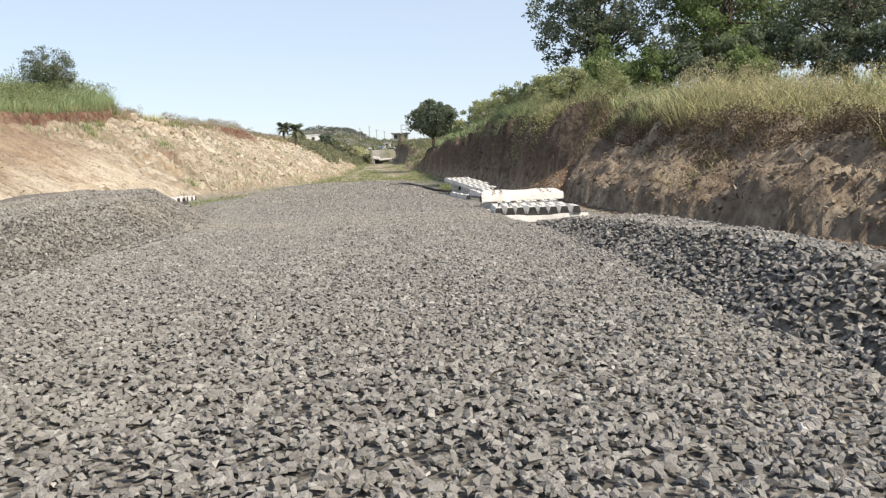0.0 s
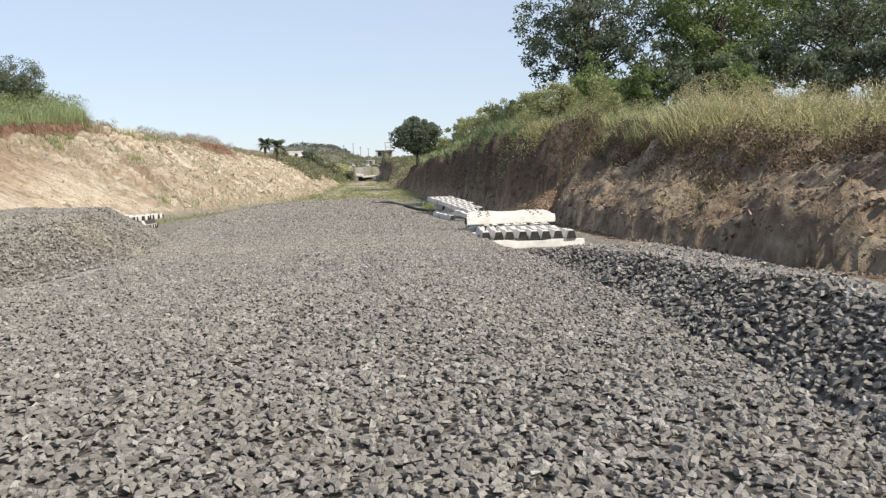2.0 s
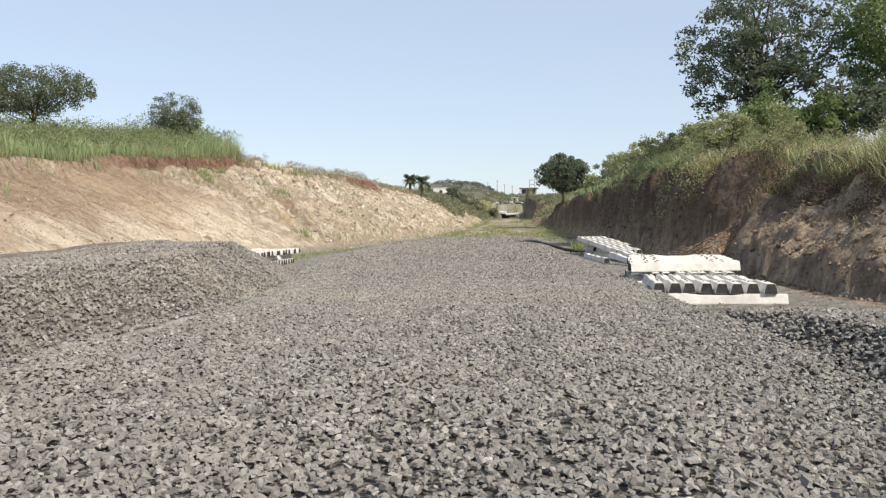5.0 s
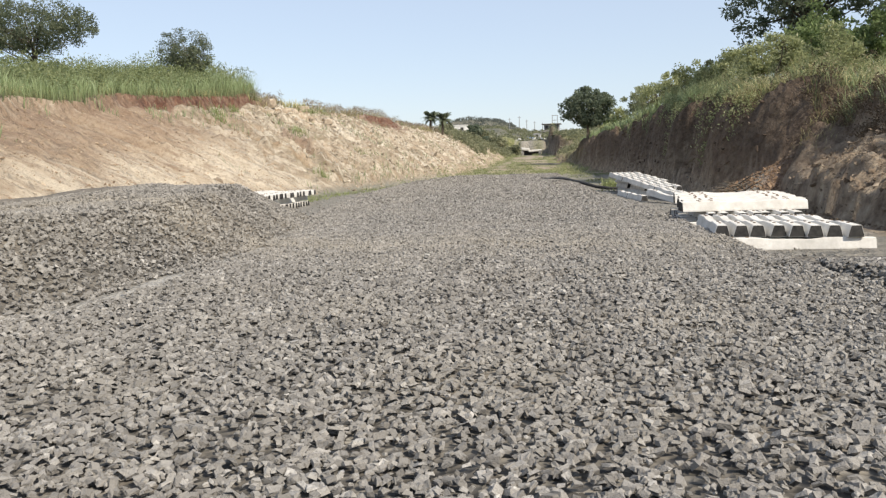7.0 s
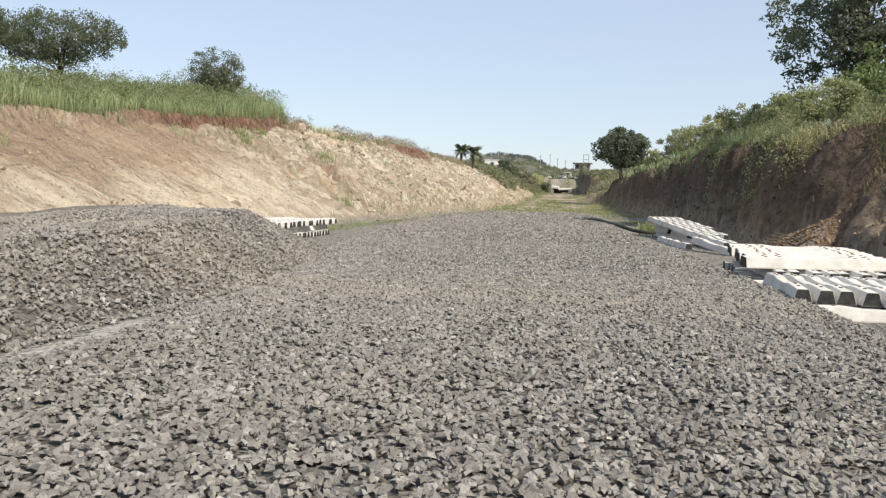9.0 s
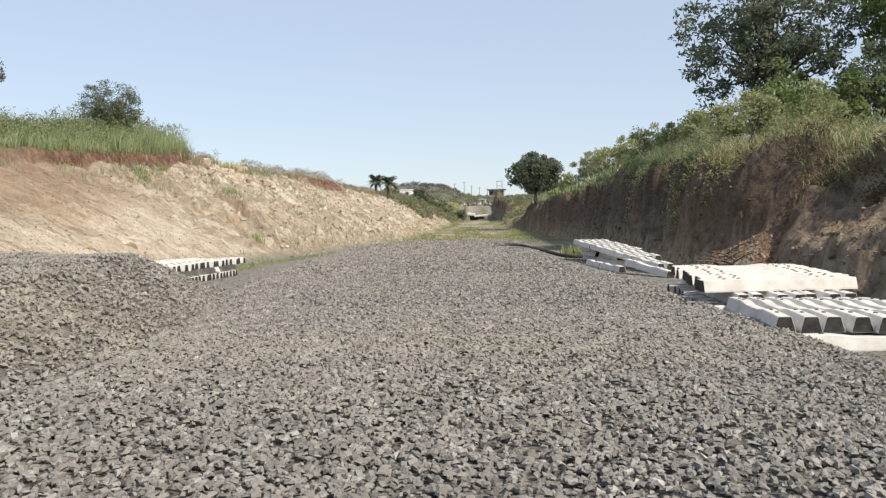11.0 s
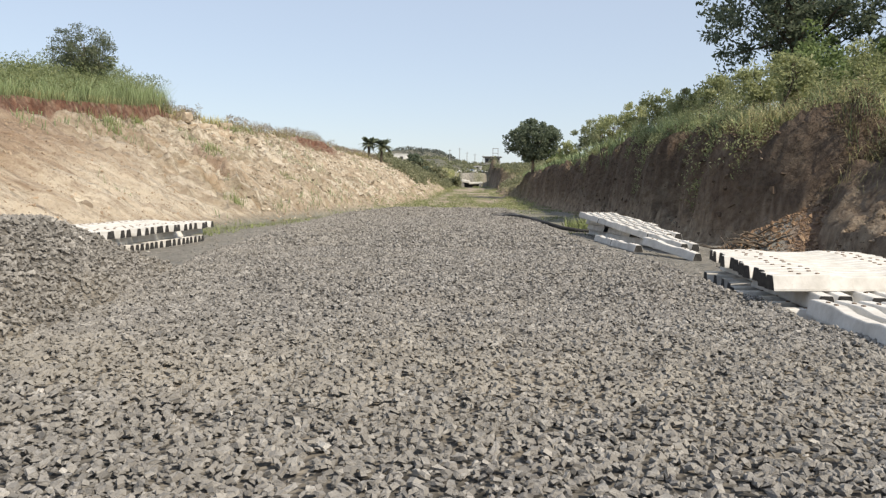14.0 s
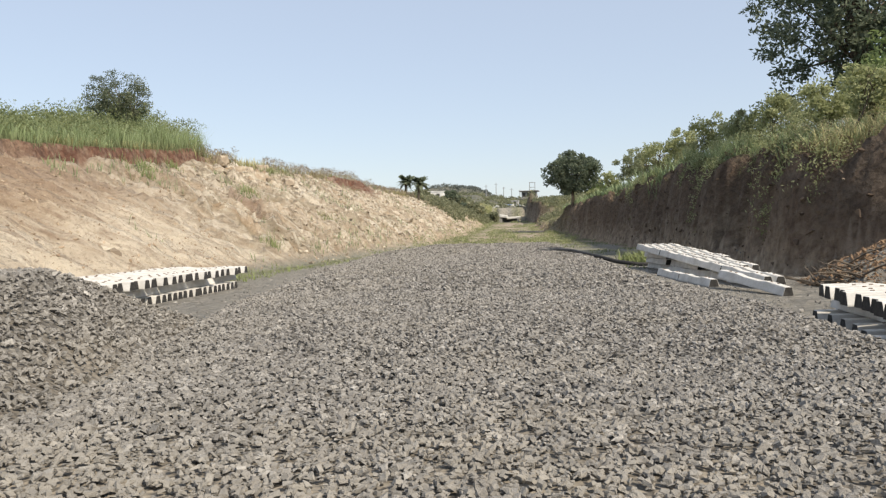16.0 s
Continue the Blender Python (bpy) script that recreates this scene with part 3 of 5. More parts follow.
def spread(x0, x1, y0, y1, per):
    n = int((x1 - x0) * (y1 - y0) * per)
    x, y = RNG.uniform(x0, x1, n), RNG.uniform(y0, y1, n)
    keep = (x > -0.95 * y - 0.6) & (x < 0.78 * y + 0.5)
    return x[keep], y[keep]


def stone_object(name, lots, label, parent=None):
    co, faces, tone, base = [], [], [], 0
    for x, y, z, size, lift, tilt in lots:
        c, f, t = stones(x, y, z, size, lift, tilt, tilt < 0.6 and y.max() < 25.5)
        co.append(c), faces.append(f + base), tone.append(t)
        base += len(c)
    me = raw_mesh(name, np.concatenate(co), np.concatenate(faces), STONE)
    give(me, "tone", np.concatenate(tone))
    ob = tagged(new(name, me), label, "ballast", kind="stuff")
    return ob


def sizes(n, mean):
    return mean * np.clip(RNG.lognormal(0, 0.24, n), 0.55, 1.6)


lots = []
for y0, y1, per, mean in ((2.3, 12.0, 450, 0.041), (12.0, 25.0, 450, 0.0405), (25.0, 34.0, 270, 0.050), (34.0, 58.0, 75, 0.072), (58.0, 88.0, 22, 0.10)):
    x, y = spread(-12.2, 3.3, y0, y1, per)
    keep = (x > bed_left(y) - 0.25) & (x < bed_right(y) + 0.25) & (RNG.uniform(0, 1, len(x)) > bare_strip(x, y)) & (heap_left(x, y) < 0.42)
    x, y = x[keep], y[keep]
    lots.append((x, y, bed_height(x, y), sizes(len(x), mean), 0.4, 0.38))
stone_object("ballast_stones", lots, "loose angular grey crushed stones covering the bed")
x, y = spread(-11.2, -5.5, 9.0, 30.0, 290)
z = heap_left(x, y)
keep = (z > 0.34) | ((z > 0.015) & (y > 25))
stone_object("heap_stones", [(x[keep], y[keep], z[keep] - 0.33, sizes(keep.sum(), 0.053), 0.35, 0.7)], "loose crushed stones piled on the long heap")
x, y = spread(2.6, 5.2, 1.5, 18.8, 440)
z = heap_right(x, y)
keep = z > 0.02
stone_object("heap_stones", [(x[keep], y[keep], z[keep] - 0.03, sizes(keep.sum(), 0.050), 0.35, 0.5)], "dark crushed stones piled along the low ridge")


# ---- helpers for things ----
def part(name, data, material, parent, label="", m=None):
    """Links a bmesh or mesh as one mesh object under a thing or a part."""
    if isinstance(data, bmesh.types.BMesh):
        me = bpy.data.meshes.new(name)
        data.to_mesh(me)
        data.free()
        me.materials.append(material)
    else:
        me = data
    ob = new(name, me)
    ob.parent = parent
    if m is not None:
        ob.matrix_basis = m
    if label:
        ob["label"] = label
    return ob


def block(x, y, z, bevel=0.01, at=(0, 0, 0)):
    """A box of that size, its base's middle at `at`, with eased edges."""
    bm = bmesh.new()
    bmesh.ops.create_cube(bm, size=1, matrix=Matrix.Translation((at[0], at[1], at[2] + z / 2)) @ Matrix.Diagonal((x, y, z, 1)))
    if bevel:
        bmesh.ops.bevel(bm, geom=bm.edges[:], offset=bevel, segments=1, affect="EDGES")
    return bm


def empty_thing(name, m, label, category, group=""):
    ob = new(name)
    ob.empty_display_size = 0.2
    ob.matrix_basis = m
    return tagged(ob, label, category, group)


# ---- concrete railway sleepers ----
def sleeper_body():
    bm = bmesh.new()
    rows = []
    for at, wide, top, h in ((-1.375, 0.135, 0.088, 0.205), (-1.05, 0.135, 0.085, 0.215), (-0.62, 0.13, 0.085, 0.225), (-0.30, 0.115, 0.078, 0.188), (0.30, 0.115, 0.078, 0.188), (0.62, 0.13, 0.085, 0.225), (1.05, 0.135, 0.085, 0.215), (1.375, 0.135, 0.088, 0.205)):
        rows.append([bm.verts.new((at, y, z)) for y, z in ((-wide, 0), (wide, 0), (wide, 0.03), (top, h - 0.012), (top - 0.012, h), (-top + 0.012, h), (-top, h - 0.012), (-wide, 0.03))])
    for a, b in zip(rows, rows[1:]):
        for i in range(8):
            bm.faces.new((a[i], a[(i + 1) % 8], b[(i + 1) % 8], b[i]))
    bm.faces.new(rows[0][::-1]), bm.faces.new(rows[-1])
    bmesh.ops.recalc_face_normals(bm, faces=bm.faces[:])
    return bm


def sleeper_end():
    """The bitumen coat on an end face, a thin plate."""
    bm = bmesh.new()
    ring = ((-0.128, 0.006), (0.128, 0.006), (0.129, 0.03), (0.083, 0.190), (0.072, 0.200), (-0.072, 0.200), (-0.083, 0.190), (-0.129, 0.03))
    a = [bm.verts.new((0.0, y, z)) for y, z in ring]
    b = [bm.verts.new((0.005, 0.985 * y, z)) for y, z in ring]
    bm.faces.new(a[::-1]), bm.faces.new(b)
    for i in range(8):
        bm.faces.new((a[i], a[(i + 1) % 8], b[(i + 1) % 8], b[i]))
    return bm


def make_sleeper(m, label):
    root = empty_thing("railway_sleeper", m, label, "sleeper", "stacked sleepers")
    part("body", sleeper_body(), CONCRETE, root)
    part("end_coat", sleeper_end(), BITUMEN, root, "black bitumen coat", pose(1.3755, 0, 0))
    part("end_coat", sleeper_end(), BITUMEN, root, "black bitumen coat", pose(-1.3755, 0, 0, 0, 0, 180))
    for x in (-0.98, -0.72, 0.72, 0.98):
        z = 0.207 if abs(x) > 0.9 else 0.213
        part("rail_insert", block(0.055, 0.04, 0.024, 0.006, (0, 0, 0)), RUST, root, "rusty cast iron insert", pose(x, 0.012 if x > 0 else -0.012, z, 0, 0, 8))
    return root


FIRST = None


def sleeper(x, y, z, yaw=0.0, pitch=0.0, roll=0.0, label="white concrete railway sleeper with black-coated ends, stacked"):
    global FIRST
    m = pose(x, y, z, roll, -pitch, yaw)
    if FIRST is None:
        FIRST = make_sleeper(m, label)
        return FIRST
    ob = copy_thing(FIRST, m)
    ob["label"] = label
    return ob


rnd = random.Random(5)
J = lambda a: rnd.uniform(-a, a)
# stack beside the right edge of the bed: two crossed layers and a top layer
for i in range(5):
    sleeper(3.36 + J(0.05) - (0.25 if i else 0), 21.73 + 0.62 * i, -0.275, J(1.2), label="white concrete railway sleeper lying flat on the ground")
for i in range(9):
    sleeper(3.42 + 0.06 * i + J(0.08), 25.3 + 0.62 * i, -0.275, J(1.5), label="white concrete railway sleeper in the bottom layer")
for i in range(8):
    sleeper(2.34 + 0.285 * i + J(0.012), 23.30 - 0.045 * i + J(0.04), -0.055, 90 - 3.2 + 0.9 * i + J(0.6), label="white concrete sleeper with its black end towards the walker")
for i in range(7):
    sleeper(2.66 + 0.29 * i + J(0.02), 26.40 + J(0.08), -0.055, 90 + J(2), label="white concrete railway sleeper in the middle layer")
for i in range(6):
    sleeper(2.92 + 0.33 * i + J(0.02), 29.25 + J(0.08), -0.055, 90 + J(2), label="white concrete railway sleeper in the middle layer")
for i in range(14):
    sleeper(3.44 + 0.035 * i + J(0.05), 25.62 + 0.345 * i + J(0.02), 0.168, 9.0 - 0.8 * i + J(1.4), label="white concrete railway sleeper on top of the stack")
# stack beside the left edge of the bed
for i in range(22):
    sleeper(-12.85 + J(0.06), 33.2 + 0.31 * i, -0.275, J(1.0), label="white concrete railway sleeper in the bottom layer")
for i, (x, y) in enumerate(((-11.75, 34.6), (-12.4, 34.6), (-13.4, 34.6), (-11.8, 37.4), (-12.5, 37.5), (-13.5, 37.4), (-11.9, 39.2), (-12.9, 39.3))):
    sleeper(x, y, -0.055, 90 + J(3), label="white concrete railway sleeper in the middle layer")
for i in range(24):
    if i != 17:
        sleeper(-12.75 + J(0.10) + 0.035 * (i % 3), 32.6 + 0.335 * i, 0.168 + 0.0, J(2.2), label="white concrete railway sleeper on top of the stack")
# untidy pile further along the right edge
PILE = "white concrete railway sleeper in an untidy pile"
for k, (under, wide) in enumerate(((3, 5), (2, 5), (1, 4), (1, 2))):
    t = (k + 0.5) / 4
    x0, y0 = 1.78 + 1.75 * t, 47.75 - 10.9 * t
    for level in range(under):
        for i in range(wide - 1):
            sleeper(x0 + 0.36 + 0.3 * i + J(0.08), y0 + J(0.35), -0.272 + 0.2165 * level, 99.3 + J(2.5), label=PILE)
    for i in range(wide):
        sleeper(x0 + 0.285 * i + J(0.02), y0 + J(0.03), 0.385 - 0.15 * k, 99.3 + J(0.7), 3.15, label=PILE)
for x, y, z, yaw, pitch in ((3.02, 36.25, -0.13, 108, 5.5), (2.30, 39.3, -0.272, 97, 0.0), (2.02, 42.0, -0.272, 94, 0.0)):
    sleeper(x, y, z, yaw, pitch, label=PILE)


# ---- grass ----
def blades(name, x, y, z, tall, wide, bend, material, label, head=0.0):
    """Bent blades in one mesh: a strip of two segments and a tip; head widens the upper part into a seed head."""
    n = len(x)
    a = RNG.uniform(0, 2 * np.pi, n)
    b = RNG.uniform(0, 2 * np.pi, n)
    out = np.stack([np.cos(b), np.sin(b), 0 * b], -1) * (bend * tall * RNG.uniform(0.2, 1.0, n))[:, None]
    side = np.stack([np.cos(a), np.sin(a), 0 * a], -1) * (wide * 0.5)[:, None]
    root = np.stack([x, y, z - 0.04], -1)
    up = np.stack([0 * tall, 0 * tall, tall], -1)
    mid = root + 0.55 * up + 0.35 * out
    tip = root + up * RNG.uniform(0.85, 1.0, n)[:, None] + out
    grow = 0.8 + head * RNG.uniform(0, 1, n)[:, None]
    co = np.stack([root - side, root + side, mid - side * grow, mid + side * grow, tip], 1)
    f = np.array([[0, 1, 3], [0, 3, 2], [2, 3, 4]])[None] + 5 * np.arange(n)[:, None, None]
    me = raw_mesh(name, co.reshape(-1, 3), f.reshape(-1, 3), material)
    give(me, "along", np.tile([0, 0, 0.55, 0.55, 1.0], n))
    give(me, "tone", np.repeat(RNG.uniform(0, 1, n), 5))
    return tagged(new(name, me), label, "grass", kind="stuff")


def scatter(n, xa, xb, ya, yb):
    return RNG.uniform(xa, xb, n), RNG.uniform(ya, yb, n)


def over_left(x, y):
    u = foot_left(y) + 0.9 * fbm(x * 0 + 2.0, y * 0.16, 11) - x
    return u, u - lip_left(y) - lip_wander(x, y)


def over_right(x, y):
    v = x - foot_right(y) - 0.7 * fbm(x * 0 + 9.0, y * 0.3, 31)
    return v, v - run_right(y) * (1 + 0.25 * fbm(x * 0 + 3.0, y * 0.35, 32))


x, y = scatter(74000, -42, -17, 24, 74)
u, o = over_left(x, y)
keep = (o > 0.22) & (RNG.uniform(0, 1, len(x)) < np.clip(1.3 - o / 11, 0.12, 1))
x, y = x[keep], y[keep]
t = RNG.uniform(0.7, 1.3, len(x)) * (1 + 0.9 * fbm(x * 0.45, y * 0.45, 61)) * np.clip(0.8 + 0.4 * (o[keep] - 0.25), 0.7, 1) * (1 + 0.75 * smooth(54, 68, y))
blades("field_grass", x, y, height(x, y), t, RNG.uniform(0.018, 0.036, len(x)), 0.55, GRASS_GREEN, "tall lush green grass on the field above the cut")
x, y = scatter(9000, -32, -20, 70, 150)
u, o = over_left(x, y)
keep = (o > -0.8) & (o < 5) & (fbm(x * 0.3, y * 0.3, 62) > -0.1) & ((np.abs(y - 110) > 9) | (o > 0.8))
x, y = x[keep], y[keep]
blades("dry_grass", x, y, height(x, y), RNG.uniform(0.4, 1.1, len(x)), RNG.uniform(0.03, 0.06, len(x)), 0.4, GRASS_DRY, "sparse dry grass along the crest", 0.6)
x, y = scatter(125000, 6.5, 19, 8, 70)
v, o = over_right(x, y)
keep = (o > -0.7) & (RNG.uniform(0, 1, len(x)) < np.clip(1.1 - o / 7, 0.15, 1)) & (fbm(x * 0.5, y * 0.5, 63) > -0.32)
x, y = x[keep], y[keep]
green = 0.8 * fbm(x * 0.22, y * 0.16, 64) + 0.035 * (y - 38) + RNG.normal(0, 0.2, len(x)) > 0.12
tt = RNG.uniform(0.3, 1.0, len(x)) * np.clip(1 + 1.3 * fbm(x * 0.32, y * 0.32, 65) + 1.1 * fbm(x * 0.1, y * 0.13, 48), 0.35, 2.4)
zz = height(x, y)
g = ~green
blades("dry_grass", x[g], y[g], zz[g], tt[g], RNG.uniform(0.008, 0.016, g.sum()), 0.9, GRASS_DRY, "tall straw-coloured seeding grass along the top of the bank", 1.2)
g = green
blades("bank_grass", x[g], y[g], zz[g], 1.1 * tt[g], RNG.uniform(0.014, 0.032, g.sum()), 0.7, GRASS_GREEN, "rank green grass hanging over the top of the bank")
x, y = scatter(26000, 2, 10, 58, 170)
v, o = over_right(x, y)
keep = (o > -0.5) & (o < 3)
x, y = x[keep], y[keep]
blades("bank_grass", x, y, height(x, y), RNG.uniform(0.5, 1.3, len(x)), RNG.uniform(0.04, 0.09, len(x)), 0.5, GRASS_GREEN, "green and yellow grass on the far bank top")
x, y = scatter(60000, -16, 6, 38, 180)
u, o = over_left(x, y)
v, q = over_right(x, y)
keep = ((u > -2.2) & (u < 0.5) & (y > 42)) | ((x > bed_right(y) + 0.5) & (v < 0) & (y > 47) & (fbm(x * 0.4, y * 0.3, 66) > 0.0)) | ((y > 86) & (u < 0.4) & (v < 0.2))
keep &= fbm(x * 0.5, y * 0.25, 67) > -0.06
x, y = x[keep], y[keep]
blades("verge_grass", x, y, height(x, y), RNG.uniform(0.05, 0.26, len(x)), RNG.uniform(0.022, 0.05, len(x)), 0.8, GRASS_VERGE, "low weeds and grass at the foot of the banks")
x, y = scatter(11000, -24, -14, 30, 120)
u, o = over_left(x, y)
keep = (u > 0.4) & (o < 0.2) & (fbm(x * 0.35, y * 0.35, 68) > 0.34 - 0.14 * smooth(48, 60, y) - 0.22 * smooth(-1.8, -0.2, o) * (y < 72))
x, y = x[keep], y[keep]
blades("slope_grass", x, y, height(x, y), RNG.uniform(0.2, 0.7, len(x)), RNG.uniform(0.02, 0.05, len(x)), 0.5, GRASS_GREEN, "scattered tufts of grass on the bare slope")
for cx, cy, wide, n in ((-22.6, 55.6, 0.9, 260), (-24.4, 62.2, 0.5, 160), (-19.2, 61.6, 0.8, 120), (-17.6, 73.0, 0.9, 150), (-15.6, 55.0, 0.7, 120), (-24.6, 80.5, 1.0, 200), (-25.2, 86.0, 0.9, 160)):
    x, y = RNG.normal(cx, 0.45 * wide, n), RNG.normal(cy, 0.6 * wide, n)
    blades("grass_tuft", x, y, height(x, y), RNG.uniform(0.25, 0.8, n), RNG.uniform(0.015, 0.035, n), 0.6, GRASS_VERGE, "green tuft of grass rooted in the bare slope", 0.3)
x, y = scatter(9000, 6.5, 12, 6, 40)
v, o = over_right(x, y)
keep = (v > 0.5) & (o < -0.1) & (fbm(x * 0.6, y * 0.6, 69) > 0.2)
x, y = x[keep], y[keep]
blades("slope_grass", x, y, height(x, y), RNG.uniform(0.12, 0.5, len(x)), RNG.uniform(0.006, 0.014, len(x)), 0.9, GRASS_DRY, "dry stalks and roots on the brown slope", 0.5)


x, y = scatter(26000, -26, -16, 24, 73)
u, o = over_left(x, y)
keep = (o > 0.35) & (o < 1.6) & (fbm(x * 0.4, y * 0.4, 60) > -0.15)
x, y = x[keep], y[keep]
blades("dry_grass", x, y, height(x, y), RNG.uniform(0.25, 0.7, len(x)), RNG.uniform(0.012, 0.024, len(x)), 0.9, GRASS_DRY, "straw-coloured grass along the edge of the field", 0.6)


x, y = scatter(1500, 1.0, 4.4, 49.0, 55.0)
keep = (x > bed_right(y) + 1.2) & (fbm(x * 0.7, y * 0.4, 49) > -0.05)
x, y = x[keep], y[keep]
blades("verge_grass", x, y, height(x, y), RNG.uniform(0.25, 0.75, len(x)), RNG.uniform(0.015, 0.035, len(x)), 0.7, GRASS_VERGE, "bright tufts of grass and weeds beside the far pile", 0.4)


# ---- loose rocks on the slopes ----
def rubble(name, x, y, size, material, label, lift=0.1):
    c, f, t = stones(x, y, height(x, y), size, lift, 0.8)
    me = raw_mesh(name, c, f, material)
    give(me, "tone", t)
    return tagged(new(name, me), label, "rubble", kind="stuff")


def tone_mat(name, a, b, c):
    m = Nodes(name, 0.92)
    k = m.ramp(m.attr("tone"), (0.05, a), (0.45, b), (0.9, c))
    k = m.mix(m.ramp(m.noise(9, 5), (0.4, 0.0), (0.7, 0.5)), k, a)
    m.bump(m.noise(18, 5), 0.5, 0.03)
    return m.done(k)


PALE_RUBBLE = tone_mat("pale_rubble", (0.19, 0.15, 0.11), (0.40, 0.345, 0.265), (0.66, 0.60, 0.50))
TAN_CRUMBS = tone_mat("tan_crumbs", (0.18, 0.125, 0.085), (0.37, 0.28, 0.19), (0.56, 0.46, 0.345))
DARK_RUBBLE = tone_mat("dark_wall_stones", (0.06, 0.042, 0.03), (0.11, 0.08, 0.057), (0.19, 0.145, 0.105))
BROWN_RUBBLE = tone_mat("brown_clods", (0.09, 0.065, 0.047), (0.20, 0.155, 0.112), (0.38, 0.315, 0.24))
RED_RUBBLE = tone_mat("red_spoil", (0.15, 0.095, 0.06), (0.25, 0.17, 0.108), (0.36, 0.265, 0.18))
x, y = scatter(19000, -27, -13.5, 40, 165)
u, o = over_left(x, y)
keep = (u > -0.4) & (o < -0.9 + 1.5 * smooth(72, 78, y)) & (fbm(x * 0.3, y * 0.3, 71) + 0.02 * np.clip(y - 68, -40, 22) > -0.1) & ((np.abs(y - 110) > 9) | (o < -1.5))
x, y = x[keep], y[keep]
rubble("slope_rubble", x, y, 0.07 * np.clip(RNG.lognormal(0, 0.7, len(x)), 0.3, 6.0), PALE_RUBBLE, "weathered pale rock fragments breaking out of the slope")
x, y = scatter(32000, 5.5, 13, 8, 44)
v, o = over_right(x, y)
keep = (v > -0.3) & (o < 0.2) & ((y < 35) | (RNG.uniform(0, 1, len(x)) < 0.06)) & (np.hypot((x - 7.7) / 2.7, (y - 38.4) / 2.8) > 1)
x, y = x[keep], y[keep]
rubble("slope_clods", x, y, 0.042 * np.clip(RNG.lognormal(0, 0.65, len(x)), 0.3, 3.6), BROWN_RUBBLE, "brown earth clods and stones on the steep bank")
x, y = scatter(3800, 4.5, 9.5, 40, 110)
v, o = over_right(x, y)
keep = (v > 0.05) & (o < 0.0)
x, y = x[keep], y[keep]
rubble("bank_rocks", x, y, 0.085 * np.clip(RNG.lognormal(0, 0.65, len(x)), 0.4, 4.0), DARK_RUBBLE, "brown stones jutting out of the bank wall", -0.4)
x, y = scatter(9000, 4.7, 11.7, 34.5, 42)
k = np.hypot((x - 7.7) / 2.7, (y - 38.4) / 2.8)
keep = (k < 1.05) & (height(x, y) < -0.05 + 1.45 * np.clip(1 - k, 0, 1) ** 0.9)
x, y = x[keep], y[keep]
rubble("red_spoil", x, y, 0.062 * np.clip(RNG.lognormal(0, 0.5, len(x)), 0.4, 3.0), RED_RUBBLE, "reddish gravelly spoil slumped against the bank")
x, y = scatter(5200, 1.0, 6.2, 17, 50)
keep = x > bed_right(y) + 0.1
x, y = x[keep], y[keep]
keep = RNG.uniform(0, 1, len(x)) < np.exp(-(x - bed_right(y)) / 0.9) + 0.06
x, y = x[keep], y[keep]
ob = rubble("stray_stones", x, y, sizes(len(x), 0.05), STONE, "stray grey stones on the trodden ground", 0.3)


x, y = scatter(16000, -27, -13.5, 26, 66)
u, o = over_left(x, y)
keep = (u > 0.1) & (o < -0.1) & (fbm(x * 0.5, y * 0.5, 73) > -0.2)
x, y = x[keep], y[keep]
rubble("slope_crumbs", x, y, 0.042 * np.clip(RNG.lognormal(0, 0.55, len(x)), 0.35, 4.0), TAN_CRUMBS, "tan crumbs of earth and gravel lying on the slope")
x, y = scatter(2600, -27, -13.5, 58, 160)
u, o = over_left(x, y)
keep = (u > 0.2) & (o < -1.6 + 2.0 * smooth(74, 80, y)) & (fbm(x * 0.25, y * 0.25, 72) > -0.05) & ((np.abs(y - 110) > 9) | (o < -1.5))
x, y = x[keep], y[keep]
rubble("slope_outcrop", x, y, 0.30 * np.clip(RNG.lognormal(0, 0.5, len(x)), 0.4, 3.5), PALE_RUBBLE, "larger pale rocks half buried in the slope", -0.35)


x, y = scatter(2600, -14, -8, 29, 75)
u, o = over_left(x, y)
keep = (x < bed_left(y) + 0.2) & (u < 0.2) & (RNG.uniform(0, 1, len(x)) < np.exp((x - bed_left(y)) / 0.8) + 0.12)
x, y = x[keep], y[keep]
rubble("stray_stones", x, y, sizes(len(x), 0.06), STONE, "stray grey stones on the dusty strip beside the bed", 0.3)


def boulder(x, y, size, seed, label="pale weathered boulder at the top of the slope"):
    r = random.Random(seed)
    bm = bmesh.new()
    bmesh.ops.create_icosphere(bm, subdivisions=3, radius=1)
    for v in bm.verts:
        k = 1 + 0.35 * noise.fractal(v.co * 1.3 + Vector((seed, 0, 0)), 1.0, 2.0, 4)
        v.co = Vector((max(-0.8, min(0.8, v.co.x * k)) * size[0], max(-0.75, min(0.75, v.co.y * k)) * size[1], max(-0.7, min(0.6, v.co.z * k)) * size[2]))
    me = bpy.data.meshes.new("boulder")
    bm.to_mesh(me), bm.free()
    me.materials.append(ROCK)
    ob = new("boulder", me)
    ob.matrix_basis = pose(x, y, float(height(x, y)) + 0.25 * size[2], 0, 0, r.uniform(0, 360))
    return tagged(ob, label, "boulder", "boulders on the slope")


for i, (x, y, sx, sy, sz) in enumerate(((-25.3, 75.6, 1.2, 0.8, 0.75), (-26.3, 74.0, 0.8, 0.6, 0.6), (-25.6, 77.2, 0.5, 0.45, 0.4), (-24.3, 73.2, 0.35, 0.3, 0.3), (-25.6, 81.0, 0.8, 0.6, 0.5), (-22.6, 79.5, 0.6, 0.5, 0.4))):
    boulder(x, y, (sx, sy, sz), i + 1)


